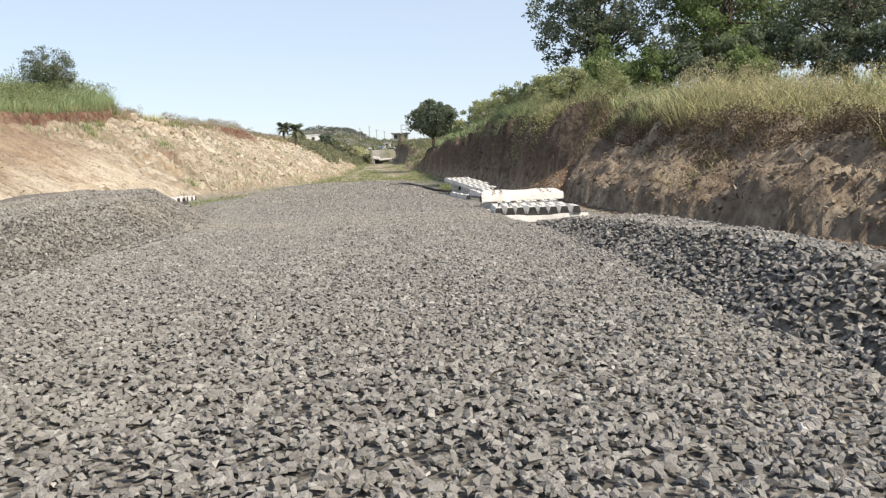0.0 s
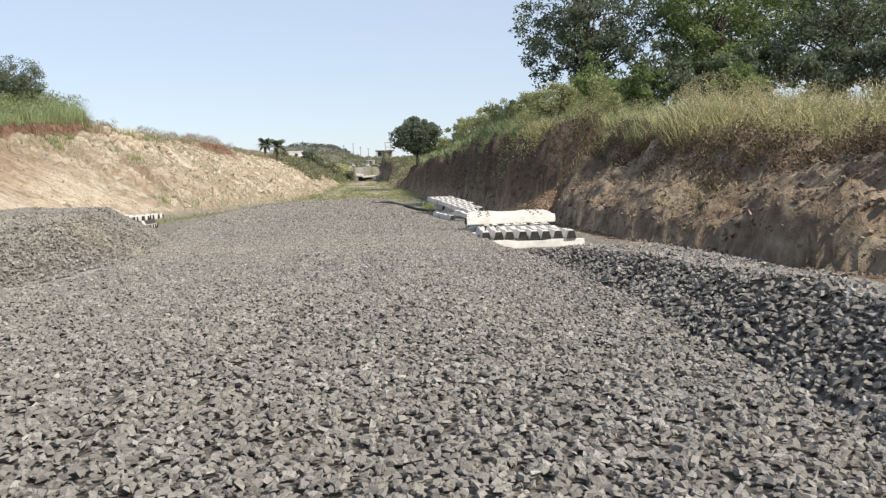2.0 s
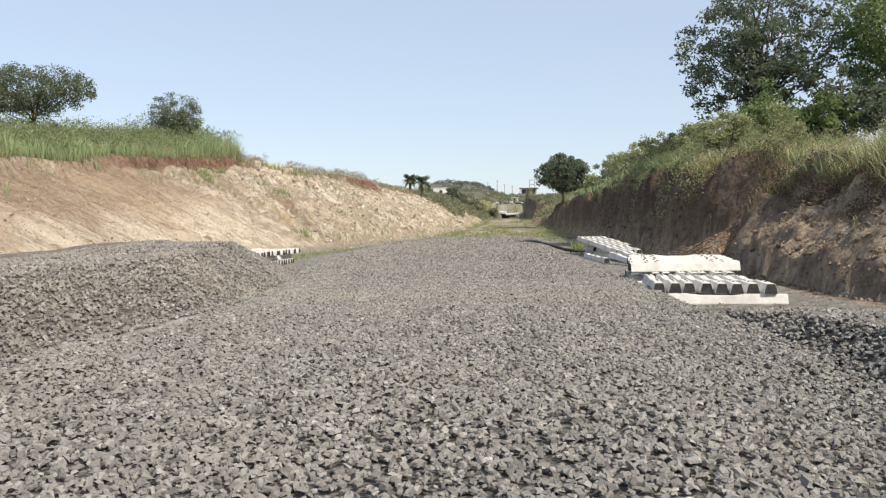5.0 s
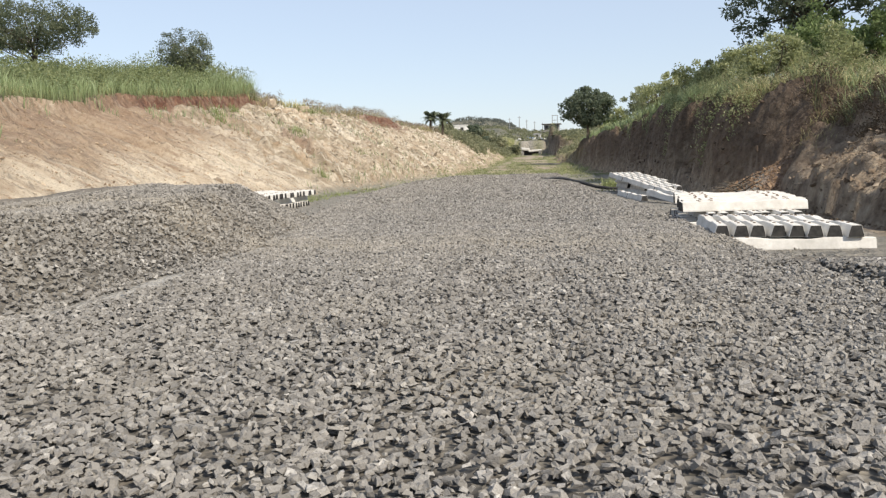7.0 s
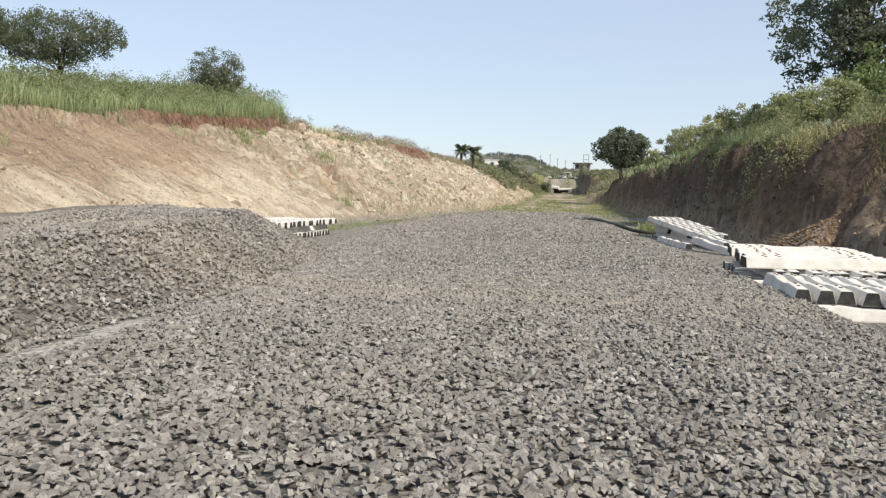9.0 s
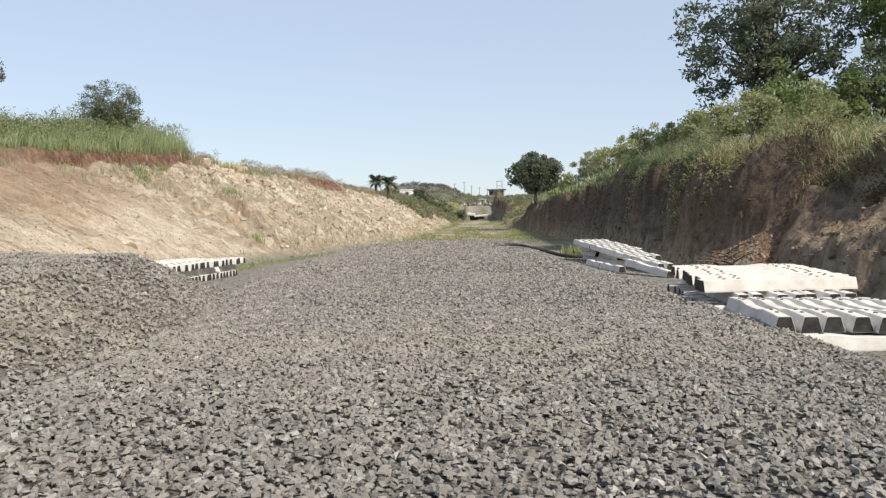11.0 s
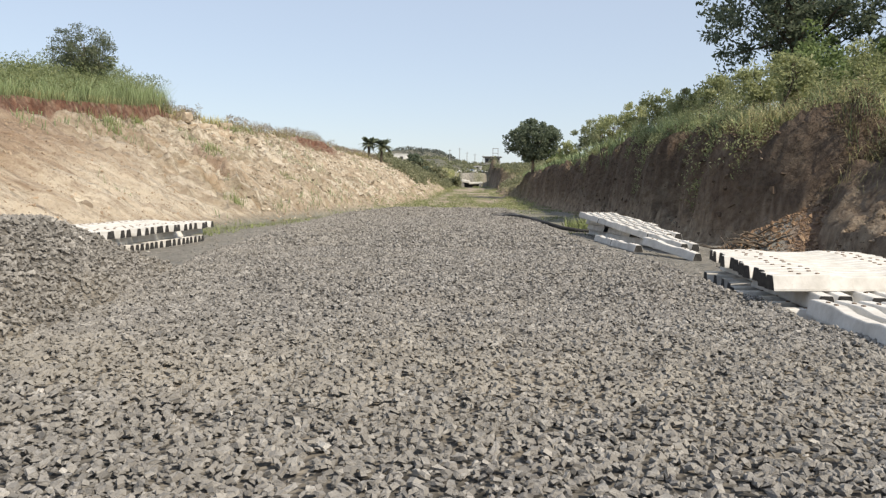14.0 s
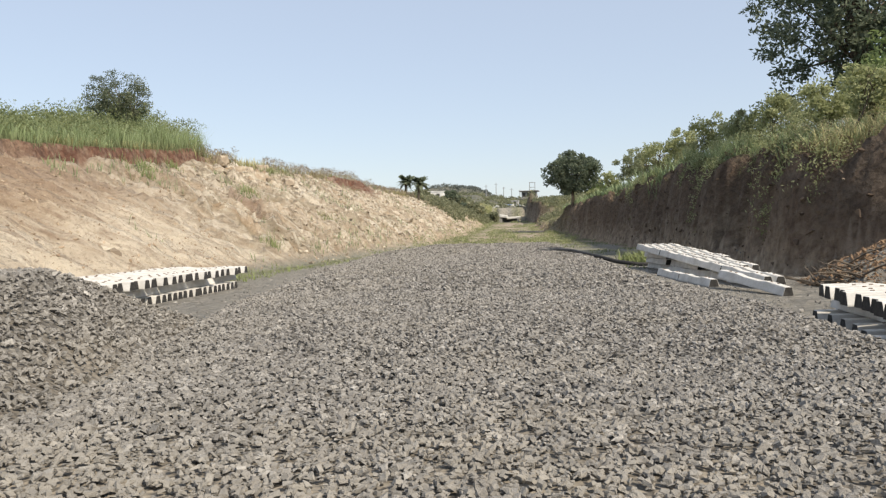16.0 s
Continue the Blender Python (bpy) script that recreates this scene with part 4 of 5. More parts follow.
# ---- trees ----
def tube(points, radii, sides=6):
    """Rings along a polyline: corners and quads."""
    pts = np.array(points, float)
    way = np.gradient(pts, axis=0)
    way /= np.linalg.norm(way, axis=1)[:, None] + 1e-9
    a = np.cross(way, np.array([0.31, 0.93, 0.17]))
    a /= np.linalg.norm(a, axis=1)[:, None] + 1e-9
    b = np.cross(way, a)
    ang = np.linspace(0, 2 * np.pi, sides, endpoint=False)
    ring = pts[:, None] + np.array(radii)[:, None, None] * (np.cos(ang)[None, :, None] * a[:, None] + np.sin(ang)[None, :, None] * b[:, None])
    n = len(pts)
    i = np.arange(n * sides).reshape(n, sides)
    j = np.roll(i, -1, 1)
    return ring.reshape(-1, 3), np.stack([i[:-1], j[:-1], j[1:], i[1:]], -1).reshape(-1, 4)


def joined(name, pieces, material, soft=True):
    co, faces, base = [], [], 0
    for c, f in pieces:
        co.append(c), faces.append(f + base)
        base += len(c)
    return raw_mesh(name, np.concatenate(co), np.concatenate(faces), material, soft)


def leaves(name, centres, spread_r, count, leaf, material, flat=0.4):
    """Small folded leaves round each centre."""
    n = len(centres) * count
    c = np.repeat(np.array(centres), count, 0)
    r = np.repeat(np.array(spread_r), count)
    d = RNG.normal(0, 1, (n, 3))
    d /= np.linalg.norm(d, axis=1)[:, None]
    d *= (RNG.uniform(0, 1, n) ** 0.45 * r)[:, None]
    d[:, 2] *= 0.75
    p = c + d
    q = turns(n, flat + 0.6)
    s = leaf * RNG.uniform(0.6, 1.35, n)
    kite = np.array([[-0.55, 0, 0], [0.0, -0.24, -0.07], [0.6, 0, -0.12], [0.0, 0.24, -0.07]])
    co = np.einsum("nij,kj->nki", q, kite) * s[:, None, None] + p[:, None]
    f = np.array([[0, 1, 2], [0, 2, 3]])[None] + 4 * np.arange(n)[:, None, None]
    me = raw_mesh(name, co.reshape(-1, 3), f.reshape(-1, 3), material)
    tone = np.repeat(RNG.normal(0.45, 0.16, len(centres)), count) + RNG.normal(0, 0.16, n)
    give(me, "tone", np.repeat(np.clip(tone, 0, 1), 4))
    return me


def tree(name, x, y, top, crown, clumps, count, leaf, material, label, trunk=0.25, seed=0, clump_r=(0.5, 1.1), hollow=0.35, ragged=0.5, stems=1, category="tree"):
    """crown: offset of its middle from the foot and its half sizes. top is unused height for the trunk's reach."""
    r = np.random.default_rng(seed)
    z0 = float(height(x, y)) - 0.1
    root = empty_thing(name, pose(x, y, z0), label, category)
    mid, half = np.array(crown[:3], float), np.array(crown[3:], float)
    centres, rad = [], []
    lumps = r.normal(0, 1, (9, 3))
    lumps /= np.linalg.norm(lumps, axis=1)[:, None]
    bulge = r.uniform(1 - ragged, 1.12, 9)
    while len(centres) < clumps:
        d = r.normal(0, 1, 3)
        d /= np.linalg.norm(d)
        w = np.exp(5 * (lumps @ d - 1))
        reach = (w @ bulge) / w.sum()
        k = r.uniform(hollow ** 3, 1) ** (1 / 3) * reach
        centres.append(mid + d * half * k)
        rad.append(r.uniform(*clump_r))
    centres = np.array(centres)
    pieces = []
    for s in range(stems):
        foot = np.array([r.uniform(-0.3, 0.3) * s, r.uniform(-0.3, 0.3) * s, 0.0])
        fork = np.array([mid[0] * 0.5 + r.uniform(-0.3, 0.3) * (1 + s), mid[1] * 0.5 + r.uniform(-0.3, 0.3) * (1 + s), max(0.35 * top, mid[2] - 0.95 * half[2])])
        head = mid + np.array([r.uniform(-0.2, 0.2) * half[0], r.uniform(-0.2, 0.2) * half[1], half[2] * 0.45])
        k = np.linspace(0, 1, 9)[:, None]
        line = (1 - k) ** 2 * foot + 2 * k * (1 - k) * fork + k ** 2 * head
        line += r.normal(0, 0.05, line.shape) * half[0] * 0.25 * k
        pieces.append(tube(line, trunk * (1 - 0.85 * k[:, 0]) * np.where(k[:, 0] == 0, 1.35, 1), 8))
        pick = r.choice(len(centres), min(len(centres), 20 if category == "tree" else 8), replace=False)
        for c in centres[pick]:
            a = line[r.integers(3, 7)]
            j = np.linspace(0, 1, 6)[:, None]
            bend = (a + c) / 2 + np.array([0, 0, r.uniform(-0.1, 0.25) * np.linalg.norm(c - a)])
            limb = (1 - j) ** 2 * a + 2 * j * (1 - j) * bend + j ** 2 * c
            pieces.append(tube(limb, trunk * 0.32 * (1 - 0.8 * j[:, 0]), 5))
    part("trunk", joined("trunk", pieces, BARK), BARK, root)
    part("crown", leaves("crown", centres, rad, count, leaf, material), material, root)
    return root


# big trees on the right bank
tree("tree", 14.2, 57.0, 15, (-1.0, -0.3, 7.2, 5.6, 5.0, 5.8), 245, 62, 0.24, LEAF_DARK, "tall broadleaf tree with dense dark green crown on the bank", 0.32, 3, (0.45, 0.95), 0.3, 0.55, 2)
tree("tree", 20.2, 55.0, 17, (1.8, 0, 7.6, 6.4, 5.5, 7.2), 300, 60, 0.265, LEAF_GREEN, "tall broadleaf tree with fresh green crown and thin stems", 0.26, 4, (0.5, 1.0), 0.3, 0.5, 3)
tree("tree", 27.5, 49.5, 11, (0, 0, 5.2, 4.8, 4.2, 4.8), 150, 64, 0.235, LEAF_DARK, "dark thorny tree with spreading bare lower limbs", 0.26, 6, (0.6, 1.1), 0.3, 0.5, 2)
tree("tree", 33.5, 47.0, 10, (0, 0, 5.2, 5.2, 4.2, 3.2), 130, 60, 0.215, LEAF_DARK, "spreading acacia with layered dark foliage", 0.24, 7, (0.5, 1.0), 0.35, 0.6, 2)
tree("tree", 33.0, 40.0, 12, (-0.5, 0, 7.2, 4.6, 4.0, 4.6), 130, 60, 0.24, LEAF_DARK, "tall dark tree with a pale slender trunk", 0.2, 8, (0.6, 1.1), 0.3, 0.5)
tree("tree", 26.5, 60.0, 15, (0, 0, 7.5, 6.0, 5.0, 7.5), 115, 50, 0.34, LEAF_GREEN, "tall leafy tree at the back of the row", 0.3, 9, (0.8, 1.4), 0.3, 0.4)
tree("tree", 38.0, 52.0, 14, (0, 0, 7.0, 6.0, 5.0, 6.5), 95, 50, 0.34, LEAF_DARK, "tall dark tree at the end of the row", 0.3, 10, (0.8, 1.4), 0.3, 0.4)
for i, (x, y, h, w, mat) in enumerate(((15.5, 51.5, 4.2, 2.2, LEAF_GREEN), (18.5, 50.5, 4.4, 2.6, LEAF_DARK), (22.5, 50.0, 4.6, 2.8, LEAF_DARK), (25.0, 47.0, 3.8, 2.4, LEAF_DARK), (12.3, 51.5, 3.6, 2.0, LEAF_GREEN), (30.0, 44.0, 3.6, 2.6, LEAF_DARK), (20.5, 48.5, 3.4, 2.2, LEAF_GREEN), (16.8, 53.0, 5.4, 2.6, LEAF_DARK), (13.4, 53.6, 4.6, 2.3, LEAF_GREEN), (20.8, 52.6, 5.4, 2.8, LEAF_GREEN), (27.5, 46.0, 4.0, 2.6, LEAF_DARK))):
    tree("shrub", x, y, h, (0, 0, 0.55 * h, w, w, 0.55 * h), 60, 55, 0.24, mat, "leafy undergrowth shrub at the foot of the trees", 0.07, 20 + i, (0.35, 0.7), 0.2, 0.5, 3, "shrub")
tree("tree", 32.5, 58.0, 14, (0, 0, 7.0, 5.2, 4.6, 6.5), 90, 50, 0.34, LEAF_OLIVE, "grey-green tree filling the back of the row", 0.26, 13, (0.8, 1.4), 0.3, 0.45)
# shrubs along the lip of the right bank
for i, (x, y, h, w, mat) in enumerate(((9.3, 45.2, 3.2, 1.7, LEAF_SHRUB), (10.9, 42.6, 2.7, 1.6, LEAF_SHRUB), (8.9, 48.6, 3.0, 1.7, LEAF_SHRUB), (8.6, 53.0, 3.2, 1.8, LEAF_SHRUB), (8.3, 58.5, 3.5, 1.9, LEAF_SHRUB), (8.0, 65.0, 3.5, 2.0, LEAF_SHRUB), (7.9, 73.0, 3.6, 2.1, LEAF_SHRUB),
                                       (7.8, 82.0, 3.9, 2.2, LEAF_SHRUB), (7.9, 93.0, 4.4, 2.4, LEAF_PALE), (8.2, 106.0, 5.4, 2.8, LEAF_PALE), (7.5, 120.0, 4.0, 2.2, LEAF_SHRUB), (6.4, 136.0, 2.6, 2.0, LEAF_SHRUB))):
    tree("shrub", x, y, h, (0, 0, 0.58 * h, w, w, 0.5 * h), 40, 72, 0.085 + 0.0012 * y, mat, "ragged leafy shrub overhanging the edge of the bank", 0.05, 40 + i, (0.25, 0.6), 0.2, 0.8, 4, "shrub")
tree("tree", 3.2, 141.0, 10, (0.3, 0, 5.4, 6.7, 5.4, 5.7), 235, 46, 0.40, LEAF_DARK, "broad-crowned dark green tree on the far bank", 0.3, 60, (0.5, 1.05), 0.3, 0.6)
tree("shrub", 6.9, 140.0, 4, (0, 0, 1.9, 2.1, 2.0, 1.8), 30, 70, 0.6, LEAF_GREEN, "light green bush beside the round tree", 0.1, 61, (0.6, 1.0), 0.2, 0.4, 2, "shrub")
# left field
tree("tree", -29.1, 64.5, 4, (0, 0, 2.7, 2.25, 1.9, 1.9), 150, 75, 0.125, LEAF_OLIVE, "small round olive green tree standing in the grass", 0.10, 62, (0.3, 0.6), 0.25, 0.35, 2)
tree("tree", -29.2, 47.0, 4, (0.2, 0, 3.1, 3.7, 3.0, 1.55), 230, 75, 0.125, LEAF_OLIVE, "umbrella-shaped acacia with a short trunk in the grass", 0.17, 63, (0.3, 0.6), 0.3, 0.35, 1)
tree("tree", -34.0, 46.6, 5, (0, 0, 3.4, 2.9, 2.6, 1.6), 150, 70, 0.13, LEAF_OLIVE, "second acacia further into the field", 0.15, 64, (0.35, 0.7), 0.25, 0.45, 2)
for i, (x, y, h, w) in enumerate(((-22.0, 190.0, 4.4, 2.4), (-17.5, 205.0, 3.6, 2.6), (-26.0, 178.0, 3.0, 2.6), (-20.0, 215.0, 4.0, 3.0), (-15.5, 228.0, 3.0, 2.4), (-24.0, 228.0, 4.0, 3.0), (5.5, 222.0, 4.0, 2.6), (7.5, 235.0, 5.0, 3.4), (2.0, 258.0, 3.4, 3.0))):
    tree("shrub", x, y, h, (0, 0, 0.55 * h, w, w, 0.5 * h), 26, 60, 0.7, LEAF_FAR if i % 3 else LEAF_DARK, "far green bush beside the cutting", 0.1, 70 + i, (0.5, 0.9), 0.2, 0.5, 2, "shrub")


def palm(x, y, h, seed):
    r = np.random.default_rng(seed)
    z0 = float(height(x, y)) - 0.1
    root = empty_thing("palm_tree", pose(x, y, z0), "date palm with a full feathery crown", "palm tree", "palms on the crest")
    k = np.linspace(0, 1, 8)[:, None]
    part("trunk", joined("trunk", [tube(np.concatenate([0.2 * k ** 2, 0 * k, h * k], 1), 0.22 - 0.05 * k[:, 0], 8)], BARK), BARK, root)
    for f in range(64):
        a, lift = r.uniform(0, 2 * np.pi), r.uniform(-0.45, 1.5)
        n = 14
        s = np.linspace(0, 1, n)
        reach = r.uniform(1.5, 2.0)
        px = 0.2 + np.cos(a) * reach * s * math.cos(lift * 0.7)
        py = np.sin(a) * reach * s * math.cos(lift * 0.7)
        pz = h + reach * (math.sin(lift) * s - 0.38 * s ** 2)
        spine = np.stack([px, py, pz], -1)
        co, faces = [q for q in spine], []
        for i in range(1, n - 1):
            for side in (-1, 1):
                w = 0.5 * math.sin(math.pi * min(1, s[i] * 0.85 + 0.15))
                co.append(spine[i] + np.array([-np.sin(a) * side * w + np.cos(a) * 0.2, np.cos(a) * side * w + np.sin(a) * 0.2, -0.12]))
                faces.append((i, i + 1, len(co) - 1))
            faces.append((i - 1, i, len(co) - 1))
        me = raw_mesh("frond", np.array(co), np.array(faces), LEAF_DARK)
        give(me, "tone", np.full(len(co), r.uniform(0.4, 1.0)))
        part("frond", me, LEAF_DARK, root)


# ---- leafy weeds, seed heads and dry brush in the grass ----
def fuzz(name, x, y, z, spread_r, count, leaf, material, label, category):
    me = leaves(name, np.stack([x, y, z], -1), np.full(len(x), spread_r), count, leaf, material, 0.7)
    return tagged(new(name, me), label, category, kind="stuff")


CREST = leaf_mat("crest_stalks", (0.19, 0.15, 0.105), (0.34, 0.28, 0.20), (0.50, 0.43, 0.32))
STRAW = leaf_mat("straw_heads", (0.26, 0.22, 0.12), (0.48, 0.42, 0.25), (0.74, 0.67, 0.46))
BRUSH = leaf_mat("dead_brush", (0.07, 0.05, 0.035), (0.14, 0.105, 0.07), (0.26, 0.20, 0.14))
x, y = scatter(21000, -40, -17, 26, 74)
u, o = over_left(x, y)
keep = (o > 0.7) & (RNG.uniform(0, 1, len(x)) < np.clip(1.3 - o / 10, 0.12, 1)) & (fbm(x * 0.3, y * 0.3, 81) > -0.3)
x, y = x[keep], y[keep]
fuzz("field_weeds", x, y, height(x, y) + RNG.uniform(0.4, 1.35, len(x)) * (1 + 1.1 * fbm(x * 0.45, y * 0.45, 61)) * (1 + 0.5 * smooth(56, 68, y)) + 0.1, 0.30, 7, 0.13, LEAF_FIELD, "leafy green weeds standing among the field grass", "weeds")
x, y = scatter(14000, 7, 17, 8, 60)
v, o = over_right(x, y)
keep = (o > -0.3) & (RNG.uniform(0, 1, len(x)) < np.clip(1.1 - o / 6, 0.1, 1)) & (fbm(x * 0.45, y * 0.45, 82) > -0.15) & (0.03 * (y - 36) + RNG.normal(0, 0.25, len(x)) < 0.2)
x, y = x[keep], y[keep]
fuzz("seed_heads", x, y, height(x, y) + RNG.uniform(0.35, 1.05, len(x)) * np.clip(1 + 1.3 * fbm(x * 0.32, y * 0.32, 65) + 1.1 * fbm(x * 0.1, y * 0.13, 48), 0.35, 2.0), 0.24, 13, 0.05, STRAW, "pale seed heads nodding over the bank grass", "grass")
x, y = scatter(9000, 7, 15, 8, 75)
v, o = over_right(x, y)
keep = (o > -0.2) & (o < 3.5) & (fbm(x * 0.4, y * 0.4, 83) + 0.012 * (y - 36) > 0.02)
x, y = x[keep], y[keep]
fuzz("bank_weeds", x, y, height(x, y) + RNG.uniform(0.2, 1.3, len(x)), 0.33, 15, 0.078, LEAF_SHRUB, "leafy green weeds mixed into the bank grass", "weeds")
x, y = scatter(26000, 6.5, 14, 8, 62)
v, o = over_right(x, y)
keep = (o > -0.8 - 0.6 * (y < 36) * (fbm(x * 0.5, y * 0.5, 87) > 0.0)) & (o < 0.2) & ((y < 40) | (RNG.uniform(0, 1, len(x)) < 0.3))
x, y = x[keep], y[keep]
fuzz("dead_brush", x, y, height(x, y) + RNG.uniform(0.0, 0.3, len(x)), 0.3, 12, 0.085, BRUSH, "dead brown brush and roots hanging under the grass", "brush")
x, y = scatter(13000, -30, -20, 71, 150)
u, o = over_left(x, y)
keep = (o > -0.6) & (o < 2.5) & (fbm(x * 0.4, y * 0.25, 84) > -0.02) & ((np.abs(y - 110) > 9) | (o > 0.8))
x, y = x[keep], y[keep]
fuzz("crest_brush", x, y, height(x, y) + RNG.uniform(0.1, 1.0, len(x)), 0.3, 10, 0.10, CREST, "dry pale brush along the crest", "brush")
x, y = scatter(5200, -28, -11, 134, 240)
u, o = over_left(x, y)
keep = (u > -0.5) & (fbm(x * 0.15, y * 0.12, 85) > -0.15 + 0.5 * (1 - smooth(140, 172, y))) & (u > (0.3 + 0.3 * fbm(x * 0.3, y * 0.2, 90)) * lip_left(y) * (1 - smooth(165, 185, y)))
x, y = x[keep], y[keep]
fuzz("far_scrub", x, y, height(x, y) + RNG.uniform(0.2, 1.2, len(x)), 0.6, 8, 0.40, LEAF_FAR, "dusty olive scrub covering the far end of the bank", "scrub")
x, y = scatter(2600, -4, 12, 165, 250)
v, o = over_right(x, y)
keep = (o > 0.3) | ((v > 0.5) & (y < 186) & (fbm(x * 0.3, y * 0.2, 88) > 0.1))
x, y = x[keep], y[keep]
fuzz("far_scrub", x, y, height(x, y) + RNG.uniform(0.1, 0.9, len(x)), 0.7, 8, 0.45, LEAF_FAR, "green scrub on the far bank", "scrub")
x, y = scatter(5000, 5.5, 11, 41, 90)
v, o = over_right(x, y)
keep = (o > -1.3) & (o < 0.3) & (fbm(x * 0.2, y * 0.18, 86) > -0.02)
x, y = x[keep], y[keep]
fuzz("hanging_weeds", x, y, height(x, y) + RNG.uniform(0.0, 0.45, len(x)), 0.36, 16, 0.10, LEAF_SHRUB, "light green weeds trailing down the top of the bank", "weeds")
x, y = scatter(2200, -45, 14, 243, 330)
keep = (fbm(x * 0.09, y * 0.06, 89) > -0.12) & (height(x, y) > 2.5)
x, y = x[keep], y[keep]
fuzz("far_scrub", x, y, height(x, y) + RNG.uniform(0.1, 0.9, len(x)), 0.9, 8, 0.62, LEAF_FAR, "dusty scrub on the rough ground behind the culvert", "scrub")
x, y = scatter(2200, -150, 10, 540, 650)
fuzz("far_woods", x, y, height(x, y) + 0.3, 1.8, 9, 1.1, LEAF_HAZE, "trees and scrub dotted over the far hill, greyed for haze", "woods")
x, y = scatter(5200, -16, 3, 88, 232)
u, o = over_left(x, y)
v, q = over_right(x, y)
keep = (u < 1.5 + 2.5 * smooth(125, 150, y)) & (v < 0.4) & (fbm(x * 0.35, y * 0.12, 43) + 0.35 * (u > -1.2) > 0.14)
x, y = x[keep], y[keep]
fuzz("floor_weeds", x, y, height(x, y) + RNG.uniform(0.0, 0.35, len(x)), 0.34, 8, 0.15, LEAF_SHRUB, "straggling weeds on the floor of the cutting", "weeds")
palm(-23.6, 142.0, 2.6, 1)
palm(-21.3, 141.0, 3.0, 2)


# ---- far buildings, poles ----
def shed(x, y, w, d, h, yaw, label, roof_mat, openings=3, base=None, wall=None):
    wall = wall or PLASTER
    z = float(height(x, y)) - 0.2 if base is None else base
    root = empty_thing("building", pose(x, y, z, 0, 0, yaw), label, "building", "far buildings")
    part("wall", block(w, d, h, 0.04), wall, root)
    part("roof", block(w + 0.35, d + 0.35, 0.28, 0.04, (0, 0, h)), roof_mat, root)
    for i in range(openings):
        cx = (i + 0.5) / openings * w - w / 2
        fr = part("window", block(1.1, 0.1, 1.1, 0.02, (cx, -d / 2 - 0.03, h * 0.42)), CEMENT, root)
        part("pane", block(0.9, 0.04, 0.9, 0.0, (cx, -d / 2 - 0.09, h * 0.42 + 0.1)), SHADE, fr)
    return root


shed(-40.0, 268.0, 15, 6, 2.8, 4, "long low white shed with a flat pale roof", WHITEWASH, 4, 10.4, WHITEWASH)
shed(2.6, 306.0, 4.4, 6, 3.4, -3, "flat-roofed grey concrete house with two windows", CEMENT, 2, wall=DARK_CEMENT)
shed(-9.9, 276.0, 2.2, 2.4, 1.2, -6, "small whitewashed hut with a flat roof", PLASTER, 1)


def slab_house(x, y, w, d):
    """A half-built concrete house: two floors, overhanging slabs, columns, openings with dark panes, parapet and bars."""
    z = float(height(x, y)) - 3.4
    root = empty_thing("house", pose(x, y, z, 0, 0, -3), "unfinished two-storey concrete house with overhanging slabs", "house", "far buildings")
    part("lower_wall", block(w, d, 2.9, 0.04), DARK_CEMENT, root)
    part("floor_slab", block(w + 1.4, d + 1.6, 0.3, 0.03, (0, -0.2, 2.9)), CEMENT, root)
    part("upper_wall", block(w * 0.62, d * 0.8, 2.5, 0.04, (-w * 0.12, 0.3, 3.2)), CEMENT, root)
    part("roof_slab", block(w * 0.62 + 1.6, d * 0.8 + 1.6, 0.28, 0.03, (-w * 0.12, 0.2, 5.7)), DARK_CEMENT, root)
    for i in range(5):
        cx = -w / 2 - 0.3 + i * (w + 0.6) / 4
        part("column", block(0.3, 0.3, 2.9, 0.02, (cx, -d / 2 - 0.7, 0)), CEMENT, root)
    for i in range(4):
        cx = (i + 0.5) / 4 * w - w / 2
        opening = part("window", block(1.3, 0.1, 1.5, 0.02, (cx, -d / 2 - 0.03, 0.9)), CEMENT, root)
        part("pane", block(1.1, 0.04, 1.3, 0.0, (cx, -d / 2 - 0.09, 1.0)), SHADE, opening)
    for i in range(3):
        cx = -w * 0.12 + ((i + 0.5) / 3 - 0.5) * w * 0.62
        opening = part("window", block(1.2, 0.1, 1.4, 0.02, (cx, 0.3 - d * 0.4 - 0.03, 3.8)), DARK_CEMENT, root)
        part("pane", block(1.0, 0.04, 1.2, 0.0, (cx, 0.3 - d * 0.4 - 0.09, 3.9)), SHADE, opening)
    for i in range(6):
        part("rebar", block(0.06, 0.06, 0.9, 0.0, (w * (0.24 + 0.05 * i), -d * 0.3, 3.2)), RUST, root)
    return root


slab_house(-4.4, 300.0, 8.6, 6)


def rough_slab(x, y, size, tilt, yaw, material, name, label, category):
    """A broken slab or sheet lying askew, with uneven edges."""
    bm = bmesh.new()
    bmesh.ops.create_cube(bm, size=1, matrix=Matrix.Diagonal((*size, 1)))
    bmesh.ops.subdivide_edges(bm, edges=bm.edges[:], cuts=2, use_grid_fill=True)
    for v in bm.verts:
        v.co += Vector((noise.noise(v.co * 1.7 + Vector((x, y, 0))), noise.noise(v.co * 1.9 + Vector((y, x, 3))), noise.noise(v.co * 1.3 + Vector((x, 5, y))))) * 0.14 * min(size[0], size[1])
    me = bpy.data.meshes.new(name)
    bm.to_mesh(me), bm.free()
    me.materials.append(material)
    ob = new(name, me)
    ob.matrix_basis = pose(x, y, float(height(x, y)) + 0.25 + 0.3 * size[0] * abs(math.sin(math.radians(tilt))), 0, tilt, yaw)
    return tagged(ob, label, category, "dumped debris")


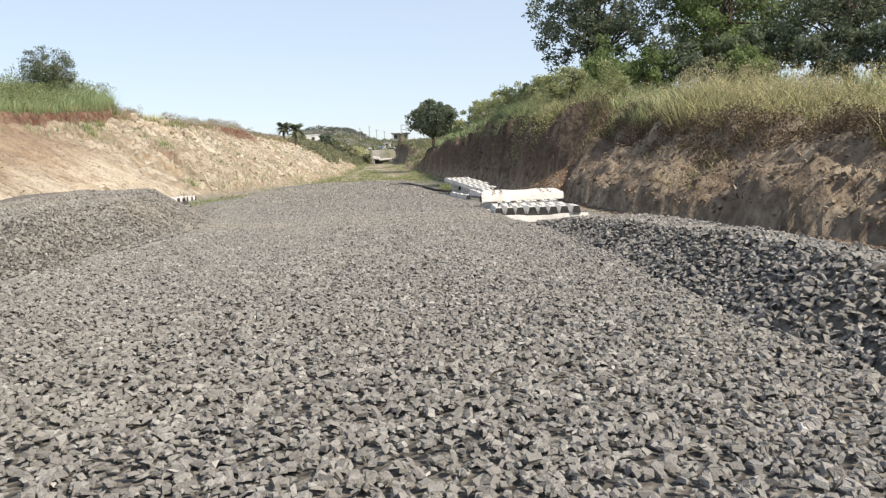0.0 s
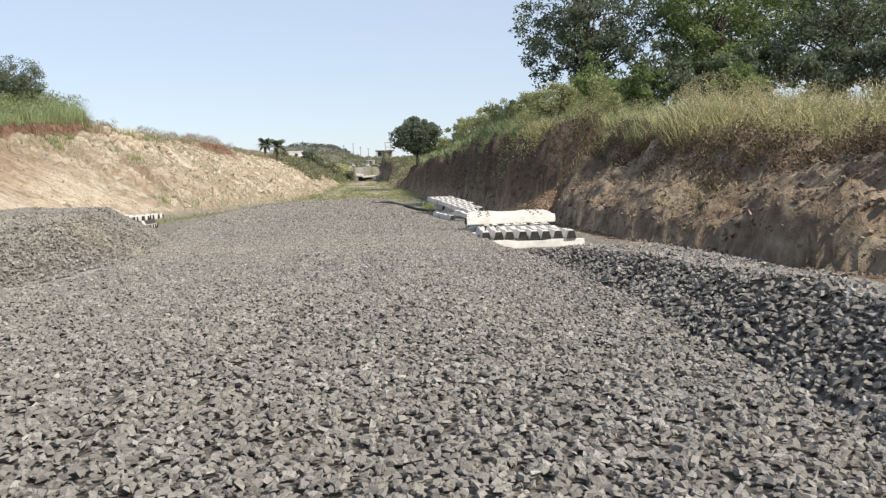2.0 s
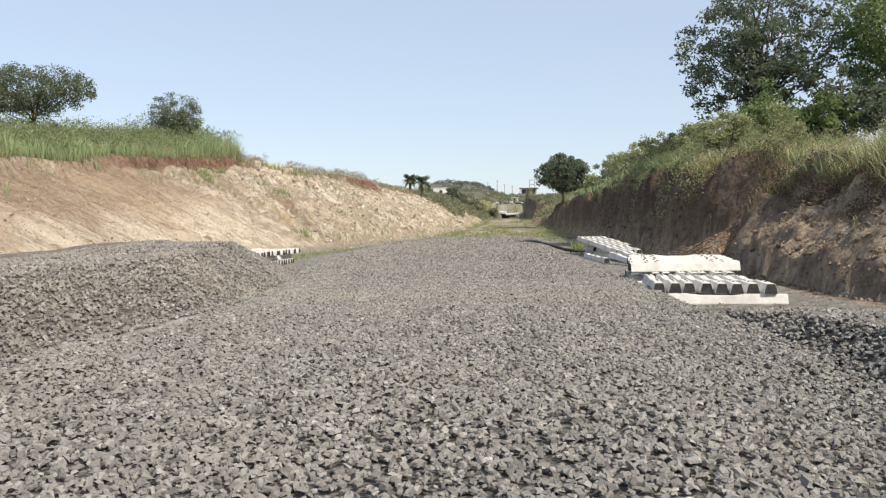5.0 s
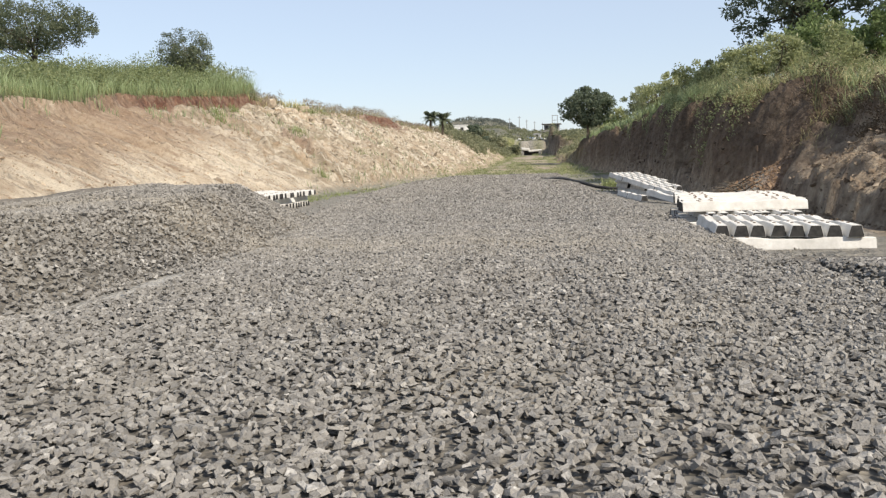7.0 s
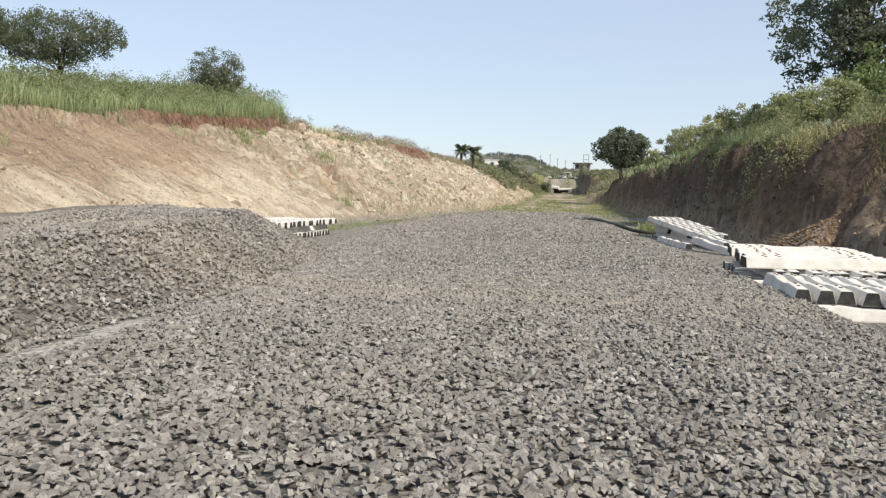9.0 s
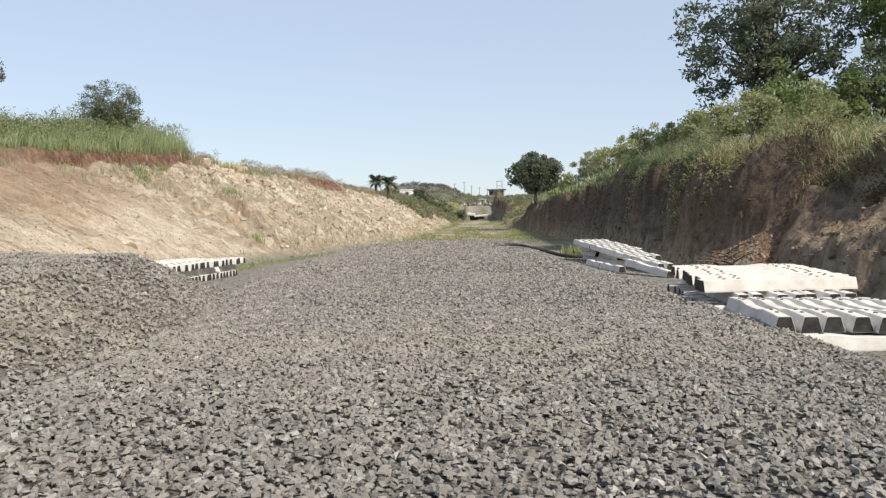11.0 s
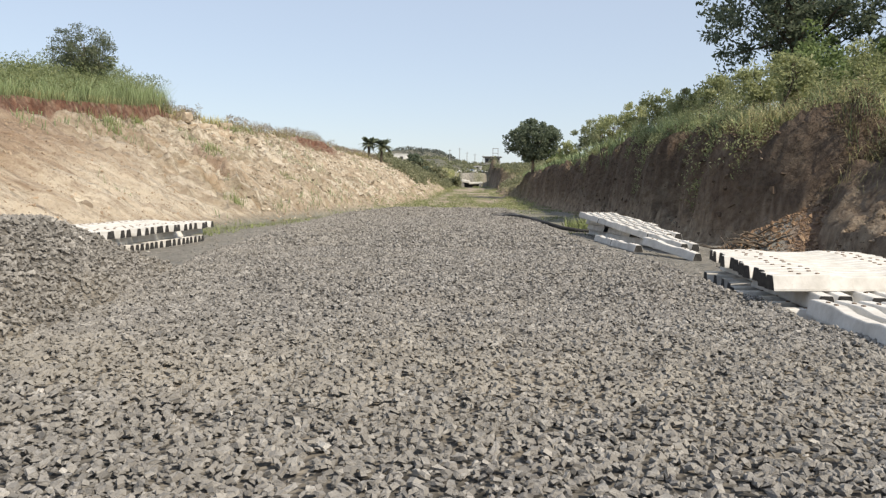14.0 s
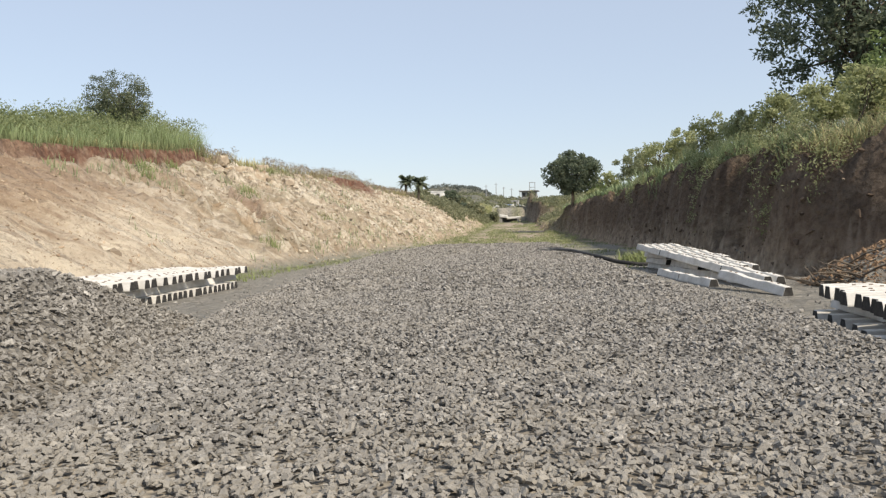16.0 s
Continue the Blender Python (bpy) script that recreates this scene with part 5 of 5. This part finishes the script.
for x, y, size, tilt, yaw in ((-13.2, 252.0, (3.6, 1.6, 0.5), 8, 12), (-10.6, 255.0, (2.2, 1.2, 0.5), -14, -20), (-7.4, 250.0, (1.6, 3.2, 0.45), 16, 30), (-6.2, 254.0, (2.4, 1.4, 0.5), -9, 65), (-9.4, 249.0, (1.5, 1.0, 0.4), 20, 5), (-14.8, 250.5, (2.0, 1.2, 0.4), -6, -10)):
    rough_slab(x, y, size, tilt, yaw, WHITEWASH, "broken_slab", "pale broken concrete slab dumped on rough ground", "slab")
rough_slab(-11.6, 262.0, (3.4, 2.0, 0.9), 6, 15, BLUE_SHEET, "tarpaulin", "faded blue tarpaulin thrown over a heap", "tarpaulin")


def pole(x, y, h):
    z = float(height(x, y)) - 0.3
    root = empty_thing("utility_pole", pose(x, y, z), "slim grey utility pole with a short crossarm", "pole", "far poles")
    part("shaft", joined("shaft", [tube([(0, 0, 0), (0, 0, h * 0.5), (0, 0, h)], [0.17, 0.15, 0.12], 8)], STEEL), STEEL, root)
    part("crossarm", block(1.3, 0.12, 0.12, 0.01, (0, 0, h - 0.6)), STEEL, root)


for x, y, h in ((-19.0, 330.0, 8.5), (-16.0, 330.0, 8.0), (-13.0, 335.0, 8.0), (-9.5, 328.0, 6.5), (-24.0, 345.0, 8.5)):
    pole(x, y, 0.78 * h)

z = float(height(-4.5, 318.0))
frame_tower = empty_thing("gantry_frame", pose(-4.5, 318.0, z), "square steel frame standing behind the houses", "gantry")
for sx in (-1.0, 1.0):
    part("post", block(0.24, 0.24, 6.6, 0.02, (sx, 0, 0)), STEEL, frame_tower)
part("beam", block(2.4, 0.22, 0.24, 0.02, (0, 0, 6.4)), STEEL, frame_tower)
part("beam", block(2.2, 0.2, 0.2, 0.02, (0, 0, 4.6)), STEEL, frame_tower)

z = float(height(-10.5, 235.0))
culvert = empty_thing("culvert", pose(-10.3, 236.4, z - 0.1), "low culvert with a pale concrete slab over a dark opening", "culvert")
part("slab", block(2.3, 1.7, 0.85, 0.16, (0, 0, 0)), CONCRETE, culvert, "", pose(-1.75, -0.1, 1.45, 0, 7, 0))
part("slab", block(3.9, 1.5, 0.62, 0.14, (0, 0, 0)), CONCRETE, culvert, "", pose(1.15, 0, 1.1, 0, -3, 3))
for sx in (-2.4, 2.4):
    part("pier", block(0.6, 1.4, 1.5, 0.04, (sx, 0, 0)), CEMENT, culvert)
# Added dark panel for the shaded void under the slabs.
part("shade_panel", block(4.2, 0.2, 1.5, 0.02, (0, 0.55, 0)), SHADE, culvert)

# dead branches on the spoil
k = random.Random(9)
z0 = float(height(5.35, 37.6))
brushwood = empty_thing("brushwood", pose(5.35, 37.6, z0), "tangle of dry brown branches lying on the spoil", "branches")
for i in range(42):
    a, e, l = k.uniform(0, 6.28), k.uniform(0.0, 0.5), k.uniform(0.5, 1.4)
    o = np.array([k.uniform(-0.5, 0.6), k.uniform(-0.7, 0.7), 0.0])
    o[2] = float(height(o[0] + 5.35, o[1] + 37.6)) - z0 + 0.03
    d = np.array([math.cos(a) * math.cos(e), math.sin(a) * math.cos(e), math.sin(e)]) * l
    part("twig", joined("twig", [tube([o, o + 0.5 * d + np.array([k.uniform(-0.1, 0.1), k.uniform(-0.1, 0.1), 0.05]), o + d], [0.03, 0.022, 0.009], 5)], BARK), BARK, brushwood)

# black hose along the edge of the bed
pts = [(-2.1, 62.5, 0.02), (-1.6, 60.5, 0.05), (-1.0, 58, 0.16), (-0.5, 55.5, 0.20), (0.0, 53.2, 0.12), (0.45, 51.0, 0.06), (1.1, 49.6, -0.10), (1.9, 49.0, -0.20), (2.6, 48.9, -0.22)]
hose = new("hose", joined("hose", [tube(pts, [0.09] * len(pts), 8)], BITUMEN))
tagged(hose, "black hose lying along the edge of the ballast", "hose")
